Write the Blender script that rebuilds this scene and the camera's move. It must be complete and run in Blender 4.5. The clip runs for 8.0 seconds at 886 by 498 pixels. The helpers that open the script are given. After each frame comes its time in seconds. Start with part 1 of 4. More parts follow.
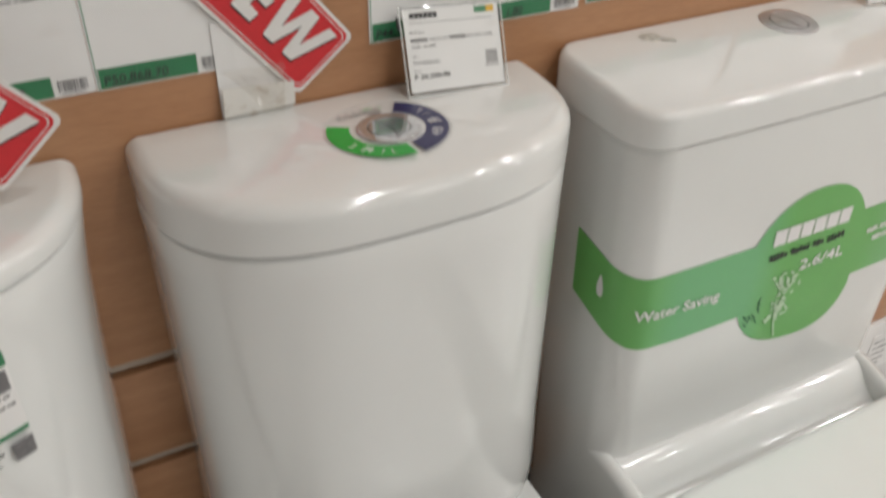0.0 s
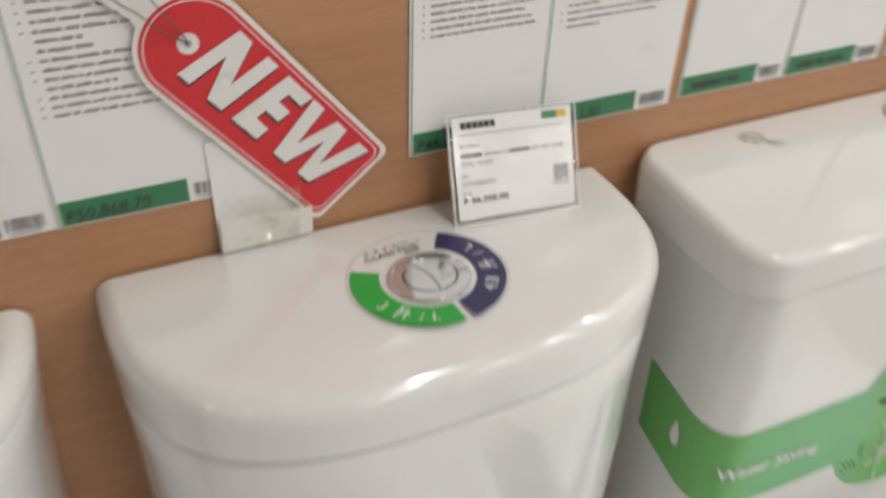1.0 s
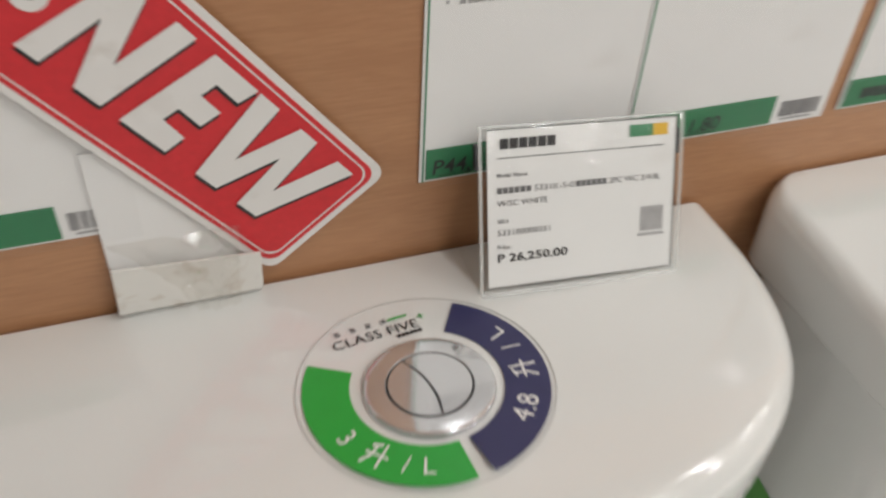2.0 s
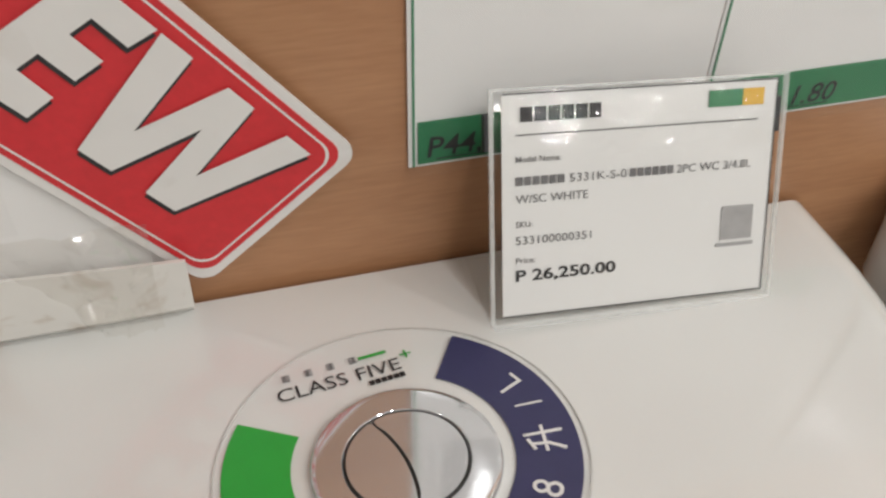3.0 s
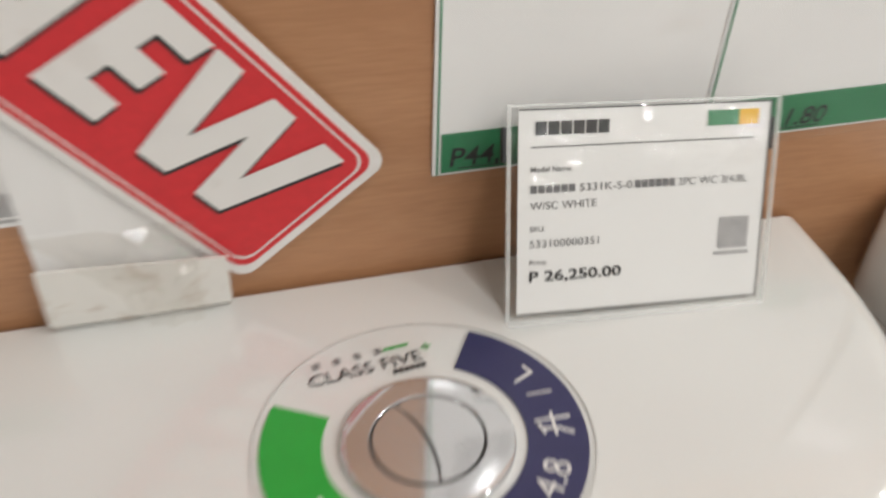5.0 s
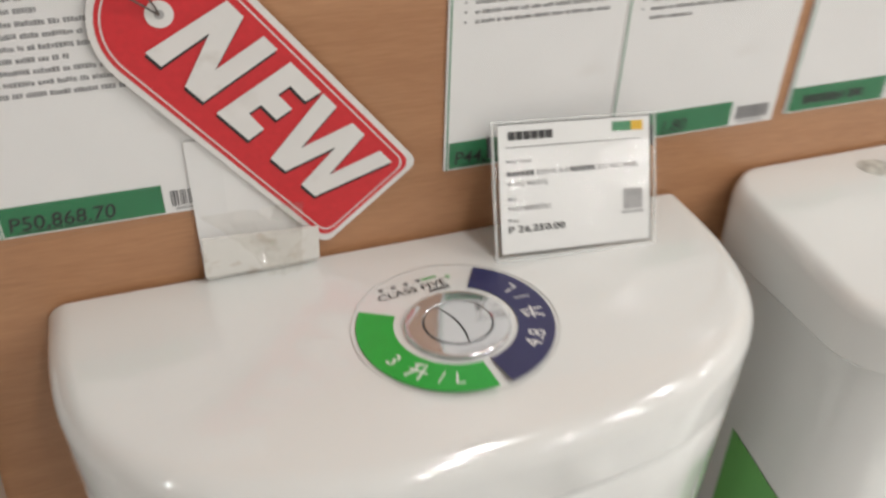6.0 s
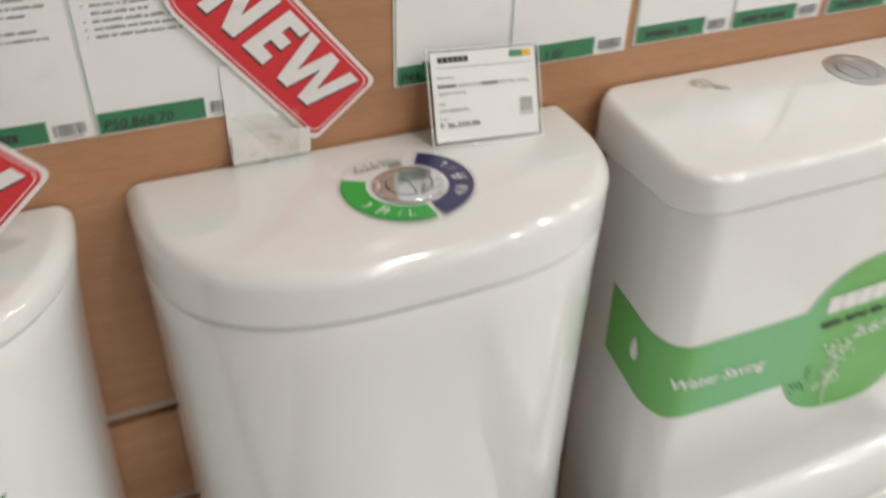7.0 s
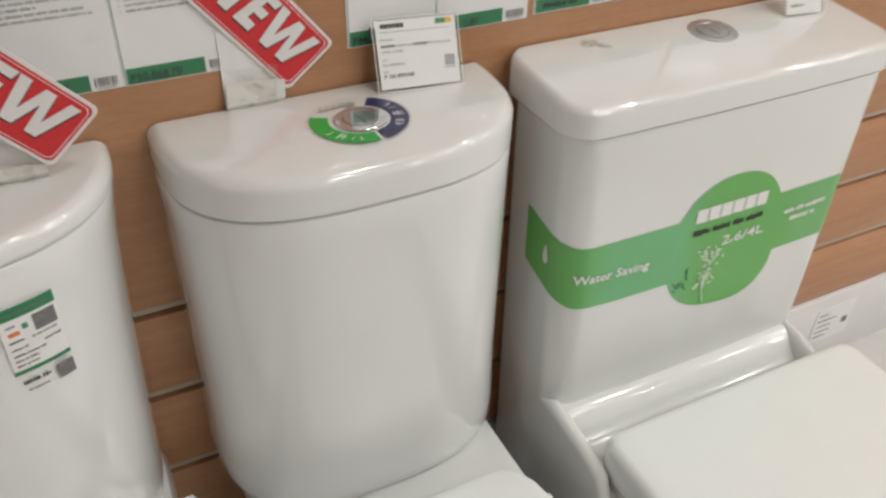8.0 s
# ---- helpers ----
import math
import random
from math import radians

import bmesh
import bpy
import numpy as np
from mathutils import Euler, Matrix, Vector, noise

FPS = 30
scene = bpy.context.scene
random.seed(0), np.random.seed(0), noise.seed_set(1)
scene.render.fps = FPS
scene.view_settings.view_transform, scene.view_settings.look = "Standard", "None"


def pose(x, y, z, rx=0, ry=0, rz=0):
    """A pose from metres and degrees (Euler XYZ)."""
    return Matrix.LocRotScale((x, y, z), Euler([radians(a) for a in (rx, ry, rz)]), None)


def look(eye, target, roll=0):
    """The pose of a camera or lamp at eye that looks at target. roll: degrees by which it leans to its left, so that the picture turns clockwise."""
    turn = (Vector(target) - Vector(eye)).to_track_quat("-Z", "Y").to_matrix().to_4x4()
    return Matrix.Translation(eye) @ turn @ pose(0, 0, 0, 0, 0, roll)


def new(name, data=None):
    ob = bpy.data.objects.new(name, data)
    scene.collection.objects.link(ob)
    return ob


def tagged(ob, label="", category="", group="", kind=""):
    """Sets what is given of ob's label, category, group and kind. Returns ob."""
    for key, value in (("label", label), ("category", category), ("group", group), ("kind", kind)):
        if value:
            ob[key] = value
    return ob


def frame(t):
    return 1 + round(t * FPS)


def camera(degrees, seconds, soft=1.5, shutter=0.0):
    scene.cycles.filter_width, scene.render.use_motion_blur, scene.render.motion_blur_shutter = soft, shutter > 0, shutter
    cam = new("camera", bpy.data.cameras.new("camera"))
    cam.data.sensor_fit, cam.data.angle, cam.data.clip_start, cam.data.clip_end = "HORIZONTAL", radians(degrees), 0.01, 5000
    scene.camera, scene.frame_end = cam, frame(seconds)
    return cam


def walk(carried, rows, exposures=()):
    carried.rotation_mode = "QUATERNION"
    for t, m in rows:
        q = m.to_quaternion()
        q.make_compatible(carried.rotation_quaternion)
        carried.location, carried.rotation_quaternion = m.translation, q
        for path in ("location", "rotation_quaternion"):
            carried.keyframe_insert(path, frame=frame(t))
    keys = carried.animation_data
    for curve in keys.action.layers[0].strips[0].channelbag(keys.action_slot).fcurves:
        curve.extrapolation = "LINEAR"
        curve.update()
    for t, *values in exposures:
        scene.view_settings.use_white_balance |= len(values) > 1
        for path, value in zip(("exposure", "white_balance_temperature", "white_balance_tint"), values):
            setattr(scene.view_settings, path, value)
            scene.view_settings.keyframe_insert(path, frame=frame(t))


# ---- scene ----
cam = camera(55.0, 8.0, soft=2.5, shutter=0.8)
PATH = [
    (0, (-0.2040, -0.6330, 1.0944), (0.5749, 0.8020, -0.0599), 1.10),
    (0.5, (-0.1938, -0.5630, 1.1152), (0.6183, 0.8590, -0.0335), 2.11),
    (1, (-0.1318, -0.4540, 1.1104), (0.5827, 0.9860, -0.0790), 2.07),
    (1.5, (-0.0753, -0.3630, 1.0737), (0.5790, 1.0970, -0.1270), 3.75),
    (1.7, (-0.0585, -0.3280, 1.0614), (0.5631, 1.0940, -0.1998), 4.12),
    (2.8, (0.0156, -0.2150, 0.9895), (0.4240, 1.2040, -0.3590), 1.53),
    (3, (0.0165, -0.2100, 0.9815), (0.4279, 1.2120, -0.3640), 1.33),
    (3.5, (0.0175, -0.2010, 0.9784), (0.4208, 1.2170, -0.3730), 1.52),
    (4, (0.0194, -0.1940, 0.9744), (0.4325, 1.2060, -0.3931), 2.02),
    (4.5, (0.0185, -0.1950, 0.9784), (0.4356, 1.2070, -0.3861), 2.42),
    (5, (0.0056, -0.2310, 0.9906), (0.4157, 1.2350, -0.3059), 2.05),
    (5.2, (-0.0110, -0.2690, 1.0158), (0.4033, 1.2170, -0.2577), 1.87),
    (6.3, (-0.0954, -0.4210, 1.0669), (0.5375, 1.0820, -0.0905), 1.86),
    (6.5, (-0.1092, -0.4650, 1.0811), (0.5406, 1.0240, -0.0865), 1.76),
    (7, (-0.1548, -0.5700, 1.1097), (0.5308, 0.8950, -0.0654), 1.76),
    (7.5, (-0.1954, -0.6870, 1.1452), (0.5257, 0.7230, -0.0763), 2.46),
    (8, (-0.2210, -0.7750, 1.1756), (0.5195, 0.6520, -0.0142), 1.48),
]
EXPOSURE = [(0, -0.33), (0.5, -0.24), (1.0, -0.18), (1.5, -0.24), (3.0, -0.17), (3.5, -0.06), (5.0, -0.05), (6.5, -0.08), (7.0, -0.09), (7.5, -0.22), (8.0, -0.26)]
walk(cam, [(t, look(eye, target, roll)) for t, eye, target, roll in PATH], EXPOSURE)

# ---- world and lamps ----
world = bpy.data.worlds.new("shop_ambient")
world.use_nodes = True
world.node_tree.nodes["Background"].inputs[0].default_value = (1.0, 0.95, 0.9, 1)
world.node_tree.nodes["Background"].inputs[1].default_value = 0.02
scene.world = world
LAMP_WATTS, LAMP_COLOUR = 12.6, (0.99, 0.99, 0.965)
CEILING = 3.0
LAMPS = [(x, y) for x in (0.72, 1.92, 3.12, 4.32, 5.52) for y in (-1.05, -2.2, -3.7, -7.6, -9.0)] + [(-3.2, -2.0), (-3.2, -4.4)]


# ---- materials ----
def material(name, colour, rough=0.5, metal=0.0, coat=0.0, vary=0.0, scale=40.0, bump=0.0, bump_scale=200.0, spec=0.5):
    m = bpy.data.materials.new(name)
    m.use_nodes = True
    nt = m.node_tree
    b = nt.nodes["Principled BSDF"]
    b.inputs["Base Color"].default_value = (*colour, 1)
    b.inputs["Roughness"].default_value = rough
    b.inputs["Metallic"].default_value = metal
    b.inputs["Coat Weight"].default_value = coat
    b.inputs["Coat Roughness"].default_value = 0.02
    b.inputs["Specular IOR Level"].default_value = spec
    if vary or bump:
        tc = nt.nodes.new("ShaderNodeTexCoord")
        if vary:
            n1 = nt.nodes.new("ShaderNodeTexNoise")
            n1.inputs["Scale"].default_value, n1.inputs["Detail"].default_value = scale, 6
            ramp = nt.nodes.new("ShaderNodeValToRGB")
            ramp.color_ramp.elements[0].position, ramp.color_ramp.elements[1].position = 0.3, 0.7
            ramp.color_ramp.elements[0].color = (*[c * (1 - vary) for c in colour], 1)
            ramp.color_ramp.elements[1].color = (*[min(1, c * (1 + vary)) for c in colour], 1)
            nt.links.new(tc.outputs["Object"], n1.inputs["Vector"])
            nt.links.new(n1.outputs["Fac"], ramp.inputs["Fac"])
            nt.links.new(ramp.outputs["Color"], b.inputs["Base Color"])
        if bump:
            n2 = nt.nodes.new("ShaderNodeTexNoise")
            n2.inputs["Scale"].default_value, n2.inputs["Detail"].default_value = bump_scale, 4
            bp = nt.nodes.new("ShaderNodeBump")
            bp.inputs["Strength"].default_value, bp.inputs["Distance"].default_value = bump, 0.002
            nt.links.new(tc.outputs["Object"], n2.inputs["Vector"])
            nt.links.new(n2.outputs["Fac"], bp.inputs["Height"])
            nt.links.new(bp.outputs["Normal"], b.inputs["Normal"])
    return m


def wood_material():
    m = material("beech_laminate", (0.48, 0.25, 0.125), 0.42)
    nt = m.node_tree
    b = nt.nodes["Principled BSDF"]
    tc = nt.nodes.new("ShaderNodeTexCoord")
    layers = []
    for sx, sz, sc, det in ((1.0, 14.0, 5.0, 5), (3.0, 26.0, 22.0, 8), (0.6, 3.0, 3.0, 3)):
        mp = nt.nodes.new("ShaderNodeMapping")
        mp.inputs["Scale"].default_value = (sx, 1.0, sz)
        n = nt.nodes.new("ShaderNodeTexNoise")
        n.inputs["Scale"].default_value, n.inputs["Detail"].default_value, n.inputs["Distortion"].default_value = sc, det, 0.35
        nt.links.new(tc.outputs["Object"], mp.inputs["Vector"])
        nt.links.new(mp.outputs["Vector"], n.inputs["Vector"])
        layers.append(n)
    add = nt.nodes.new("ShaderNodeMath")
    add.operation = "ADD"
    nt.links.new(layers[0].outputs["Fac"], add.inputs[0])
    nt.links.new(layers[1].outputs["Fac"], add.inputs[1])
    add2 = nt.nodes.new("ShaderNodeMath")
    add2.operation = "ADD"
    nt.links.new(add.outputs[0], add2.inputs[0])
    nt.links.new(layers[2].outputs["Fac"], add2.inputs[1])
    ramp = nt.nodes.new("ShaderNodeValToRGB")
    e = ramp.color_ramp.elements
    e[0].position, e[0].color = 0.40, (0.425, 0.208, 0.102, 1)
    e[1].position, e[1].color = 0.62, (0.54, 0.285, 0.148, 1)
    div = nt.nodes.new("ShaderNodeMath")
    div.operation = "DIVIDE"
    div.inputs[1].default_value = 3.0
    nt.links.new(add2.outputs[0], div.inputs[0])
    nt.links.new(div.outputs[0], ramp.inputs["Fac"])
    nt.links.new(ramp.outputs["Color"], b.inputs["Base Color"])
    bp = nt.nodes.new("ShaderNodeBump")
    bp.inputs["Strength"].default_value, bp.inputs["Distance"].default_value = 0.12, 0.001
    nt.links.new(layers[1].outputs["Fac"], bp.inputs["Height"])
    nt.links.new(bp.outputs["Normal"], b.inputs["Normal"])
    return m


def glass_material(name, rough=0.02, tint=(1, 1, 1), shine=0.03, ripple=0.1, waves=60):
    m = bpy.data.materials.new(name)
    m.use_nodes = True
    nt = m.node_tree
    b = nt.nodes["Principled BSDF"]
    b.inputs["Base Color"].default_value = (*tint, 1)
    b.inputs["Roughness"].default_value = rough
    mix = nt.nodes.new("ShaderNodeMixShader")
    tr = nt.nodes.new("ShaderNodeBsdfTransparent")
    gl = nt.nodes.new("ShaderNodeBsdfGlossy")
    gl.inputs["Roughness"].default_value = rough
    lw = nt.nodes.new("ShaderNodeLayerWeight")
    lw.inputs["Blend"].default_value = 0.5
    pw = nt.nodes.new("ShaderNodeMath")
    pw.operation, pw.inputs[1].default_value = "POWER", 4.0
    fr = nt.nodes.new("ShaderNodeMath")
    fr.operation, fr.inputs[1].default_value, fr.inputs[2].default_value = "MULTIPLY_ADD", 0.5, shine
    nt.links.new(lw.outputs["Facing"], pw.inputs[0])
    nt.links.new(pw.outputs[0], fr.inputs[0])
    tc = nt.nodes.new("ShaderNodeTexCoord")
    n = nt.nodes.new("ShaderNodeTexNoise")
    n.inputs["Scale"].default_value, n.inputs["Detail"].default_value = waves, 3
    bp = nt.nodes.new("ShaderNodeBump")
    bp.inputs["Strength"].default_value, bp.inputs["Distance"].default_value = ripple, 0.002
    nt.links.new(tc.outputs["Object"], n.inputs["Vector"])
    nt.links.new(n.outputs["Fac"], bp.inputs["Height"])
    nt.links.new(bp.outputs["Normal"], gl.inputs["Normal"])
    tr.inputs[0].default_value = (*[c * 0.98 for c in tint], 1)
    nt.links.new(fr.outputs[0], mix.inputs[0])
    nt.links.new(tr.outputs[0], mix.inputs[1])
    nt.links.new(gl.outputs[0], mix.inputs[2])
    nt.links.new(mix.outputs[0], nt.nodes["Material Output"].inputs[0])
    return m


def edge_material(name):
    """An edge of clear sheet: half seen through, half a pale colour for the light it catches."""
    m = material(name, (0.86, 0.87, 0.85), 0.16, vary=0.08, scale=250)
    nt = m.node_tree
    mix = nt.nodes.new("ShaderNodeMixShader")
    tr = nt.nodes.new("ShaderNodeBsdfTransparent")
    mix.inputs[0].default_value = 0.36
    nt.links.new(tr.outputs[0], mix.inputs[1])
    nt.links.new(nt.nodes["Principled BSDF"].outputs[0], mix.inputs[2])
    nt.links.new(mix.outputs[0], nt.nodes["Material Output"].inputs[0])
    return m


CERAMIC = material("white_vitreous_china", (0.752, 0.757, 0.742), 0.14, coat=0.85, vary=0.012, scale=9, bump=0.02, bump_scale=30)
SEAT = material("white_seat_plastic", (0.84, 0.86, 0.855), 0.22, vary=0.01, scale=12)
WOOD = wood_material()
LIP = material("groove_lip_pale", (0.46, 0.37, 0.29), 0.4, vary=0.08, scale=60)
GROOVE = material("groove_dark", (0.16, 0.09, 0.05), 0.7, vary=0.1)
PAPER = material("printed_paper", (0.83, 0.82, 0.81), 0.55, vary=0.015, scale=30, bump=0.03, bump_scale=90)
TAGCARD = material("tag_card_white", (0.76, 0.74, 0.72), 0.5, vary=0.02, scale=60)
RED = material("tag_red_ink", (0.62, 0.028, 0.036), 0.45, vary=0.06, scale=300)
INK = material("black_ink", (0.025, 0.024, 0.026), 0.5, vary=0.1, scale=200)
GREYINK = material("grey_ink", (0.17, 0.165, 0.17), 0.55, vary=0.15, scale=200)
PALEINK = material("pale_grey_ink", (0.40, 0.39, 0.39), 0.55, vary=0.1, scale=200)
SHEETINK = material("sheet_ink", (0.33, 0.325, 0.33), 0.55, vary=0.15, scale=200)
PRICEGREEN = material("price_strip_green", (0.03, 0.20, 0.085), 0.45, vary=0.06, scale=100)
THINGREEN = material("thin_green_line", (0.06, 0.25, 0.13), 0.5, vary=0.1)
STICKGREEN = material("sticker_green", (0.03, 0.38, 0.055), 0.3, vary=0.03, scale=120)
NAVY = material("sticker_navy", (0.035, 0.035, 0.11), 0.3, vary=0.05, scale=120)
STICKWHITE = material("sticker_white", (0.80, 0.79, 0.78), 0.25)
CHROME = material("chrome", (0.74, 0.75, 0.77), 0.08, metal=0.82, vary=0.02, scale=20)
WELL = material("dark_button_gap", (0.035, 0.033, 0.03), 0.7, vary=0.1)
DULLCHROME = material("brushed_chrome", (0.62, 0.62, 0.64), 0.35, metal=1.0, vary=0.05, scale=50)
YELLOW = material("logo_yellow", (0.75, 0.45, 0.03), 0.5, vary=0.03)
LOGOGREEN = material("logo_green", (0.06, 0.25, 0.12), 0.5, vary=0.03)
ACRYLIC = glass_material("clear_acrylic", 0.03, (1.0, 1.005, 1.0), 0.06, 0.2, 80)
EDGE = edge_material("acrylic_edge")
SLEEVE = glass_material("clear_sleeve", 0.12, shine=0.02, ripple=0.12)
FILM = glass_material("clear_film", 0.10, (1.02, 1.02, 1.02), shine=0.02, ripple=0.0)
TAPE = glass_material("clear_tape", 0.10, (0.98, 0.968, 0.945), 0.16, 1.0)
STRING_PRINT = material("string_print", (0.12, 0.10, 0.09), 0.8, vary=0.1)
STAINED = material("stained_white_card", (0.73, 0.71, 0.67), 0.5, vary=0.05, scale=45, bump=0.05, bump_scale=120)
BANDGREEN = material("band_green", (0.19, 0.48, 0.24), 0.3, vary=0.05, scale=25)


def add_fade(m, stops, x0, x1):
    """A printed fade of greens along a thing's own x, from x0 to x1."""
    nt = m.node_tree
    b = nt.nodes["Principled BSDF"]
    tc = nt.nodes.new("ShaderNodeTexCoord")
    sep = nt.nodes.new("ShaderNodeSeparateXYZ")
    span = nt.nodes.new("ShaderNodeMapRange")
    span.inputs["From Min"].default_value, span.inputs["From Max"].default_value = x0, x1
    ramp = nt.nodes.new("ShaderNodeValToRGB")
    ramp.color_ramp.interpolation = "EASE"
    while len(ramp.color_ramp.elements) < len(stops):
        ramp.color_ramp.elements.new(0.5)
    for e, (at, colour) in zip(ramp.color_ramp.elements, stops):
        e.position = at
    for e, (at, colour) in zip(ramp.color_ramp.elements, stops):
        e.color = (*colour, 1)
    nt.links.new(tc.outputs["Object"], sep.inputs[0])
    nt.links.new(sep.outputs["X"], span.inputs["Value"])
    nt.links.new(span.outputs[0], ramp.inputs["Fac"])
    nt.links.new(ramp.outputs["Color"], b.inputs["Base Color"])


LEAF, MINT = (0.145, 0.43, 0.11), (0.165, 0.47, 0.205)
add_fade(BANDGREEN, [(0.06, LEAF), (0.19, MINT), (0.35, MINT), (0.47, LEAF), (0.70, LEAF), (0.82, (0.17, 0.44, 0.16))], -0.25, 0.25)


def add_stains(m, colour, scale, low, high):
    """Scattered smudges over a material's base colour."""
    nt = m.node_tree
    b = nt.nodes["Principled BSDF"]
    old = b.inputs["Base Color"].links[0].from_socket
    tc = nt.nodes.new("ShaderNodeTexCoord")
    n = nt.nodes.new("ShaderNodeTexNoise")
    n.inputs["Scale"].default_value, n.inputs["Detail"].default_value, n.inputs["Distortion"].default_value = scale, 8, 0.6
    ramp = nt.nodes.new("ShaderNodeValToRGB")
    ramp.color_ramp.elements[0].position, ramp.color_ramp.elements[1].position = low, high
    mix = nt.nodes.new("ShaderNodeMix")
    mix.data_type = "RGBA"
    for sock in mix.inputs:
        if sock.name == "B" and sock.type == "RGBA":
            sock.default_value = (*colour, 1)
    nt.links.new(tc.outputs["Object"], n.inputs["Vector"])
    nt.links.new(n.outputs["Fac"], ramp.inputs["Fac"])
    nt.links.new(ramp.outputs["Color"], mix.inputs[0])
    nt.links.new(old, [k for k in mix.inputs if k.name == "A" and k.type == "RGBA"][0])
    nt.links.new([k for k in mix.outputs if k.type == "RGBA"][0], b.inputs["Base Color"])


add_stains(STAINED, (0.42, 0.32, 0.23), 70.0, 0.52, 0.78)
add_stains(PAPER, (0.70, 0.67, 0.64), 14.0, 0.55, 0.85)
add_stains(TAGCARD, (0.62, 0.58, 0.54), 60.0, 0.58, 0.85)
# grey of the added, unseen walls, kept dark to cut the fill light
UNSEEN_WALL = material("unseen_wall_grey", (0.46, 0.43, 0.40), 0.6, vary=0.03, scale=8, bump=0.05, bump_scale=150)
FLOORTILE = material("pale_floor_tile", (0.60, 0.59, 0.57), 0.09, vary=0.06, scale=12)
CEILINGMAT = material("ceiling_board", (0.78, 0.76, 0.74), 0.8, vary=0.02, scale=20, bump=0.1)
PLINTHMAT = material("white_melamine", (0.74, 0.73, 0.72), 0.35, vary=0.02, scale=15)
DARKMAT = material("lamp_trim", (0.6, 0.6, 0.6), 0.4, metal=0.5)


# ---- building helpers ----
def mesh_ob(name, bm, mat, angle=35, smooth=True):
    me = bpy.data.meshes.new(name)
    bmesh.ops.recalc_face_normals(bm, faces=bm.faces)
    bm.to_mesh(me)
    bm.free()
    me.materials.append(mat)
    if smooth:
        for p in me.polygons:
            p.use_smooth = True
        me.set_sharp_from_angle(angle=radians(angle))
    return new(name, me)


def part(name, bm, mat, parent, label="", angle=35, smooth=True):
    ob = mesh_ob(name, bm, mat, angle, smooth)
    ob.parent = parent
    return tagged(ob, label)


def thing(name, at, label, category, group="", kind=""):
    ob = new(name)
    ob.matrix_basis = Matrix.Translation(at) if not isinstance(at, Matrix) else at
    ob.empty_display_size = 0.05
    return tagged(ob, label, category, group, kind)


def loft(rings, cap_bottom=True, cap_top=True, bm=None):
    bm = bm or bmesh.new()
    vs = [[bm.verts.new(p) for p in r] for r in rings]
    n = len(vs[0])
    for a, b in zip(vs, vs[1:]):
        for i in range(n):
            bm.faces.new((a[i], a[(i + 1) % n], b[(i + 1) % n], b[i]))
    if cap_bottom:
        bm.faces.new(list(reversed(vs[0])))
    if cap_top:
        bm.faces.new(vs[-1])
    return bm


def d_ring(cx, half, back, depth, z, power=2.4, count=48):
    """A plan with a straight back and a bowed front."""
    pts = []
    for i in range(count + 1):
        a = math.pi * i / count
        c, s = math.cos(a), math.sin(a)
        x = cx - half * math.copysign(abs(c) ** (2 / power), c)
        y = back - depth * abs(s) ** (2 / power)
        pts.append(Vector((x, y, z)))
    for i in range(1, 12):
        pts.append(Vector((cx + half - 2 * half * i / 12, back, z)))
    return pts


def r_ring(x0, x1, y0, y1, rf, rb, z, seg=8, bow=0.0):
    """A rounded rectangle; rf and rb: radii of the front (y0) and back corners; bow: how far the front swells."""
    pts = []
    for cx, cy, r, a0 in ((x0 + rf, y0 + rf, rf, 180), (x1 - rf, y0 + rf, rf, 270), (x1 - rb, y1 - rb, rb, 0), (x0 + rb, y1 - rb, rb, 90)):
        for i in range(seg + 1):
            a = radians(a0 + 90 * i / seg)
            pts.append(Vector((cx + r * math.cos(a), cy + r * math.sin(a), z)))
        if a0 == 180:
            for i in range(1, 12):
                pts.append(Vector((x0 + rf + (x1 - x0 - 2 * rf) * i / 12, y0, z)))
    mid, half = (x0 + x1) / 2, (x1 - x0) / 2
    for p in pts:
        f = (y1 - p.y) / (y1 - y0)
        p.y -= bow * f * (1 - ((p.x - mid) / half) ** 2)
    return pts


def box(x0, x1, y0, y1, z0, z1, bevel=0.0, bm=None):
    fresh = bmesh.new()
    bmesh.ops.create_cube(fresh, size=1)
    for v in fresh.verts:
        v.co = Vector(((x0 + x1) / 2 + v.co.x * (x1 - x0), (y0 + y1) / 2 + v.co.y * (y1 - y0), (z0 + z1) / 2 + v.co.z * (z1 - z0)))
    if bevel:
        bmesh.ops.bevel(fresh, geom=fresh.edges[:], offset=bevel, segments=2, affect="EDGES", profile=0.5)
    if bm is None:
        return fresh
    tmp = bpy.data.meshes.new("tmp")
    fresh.to_mesh(tmp)
    fresh.free()
    bm.from_mesh(tmp)
    bpy.data.meshes.remove(tmp)
    return bm


def plate(outline, thick, bm=None):
    """A flat piece in the local x, y plane, from z = 0 to thick."""
    bm = bm or bmesh.new()
    lo = [bm.verts.new((x, y, 0)) for x, y in outline]
    hi = [bm.verts.new((x, y, thick)) for x, y in outline]
    n = len(lo)
    bm.faces.new(hi)
    bm.faces.new(list(reversed(lo)))
    for i in range(n):
        bm.faces.new((lo[i], lo[(i + 1) % n], hi[(i + 1) % n], hi[i]))
    return bm


def clear_sheet(outline, thick):
    """A clear sheet: its front and its rim, with the one skin that light crosses."""
    bm = plate(outline, thick)
    bmesh.ops.delete(bm, geom=[f for f in bm.faces if all(v.co.z == 0 for v in f.verts)], context="FACES_ONLY")
    return bm


def rect(x0, y0, x1, y1):
    return [(x0, y0), (x1, y0), (x1, y1), (x0, y1)]


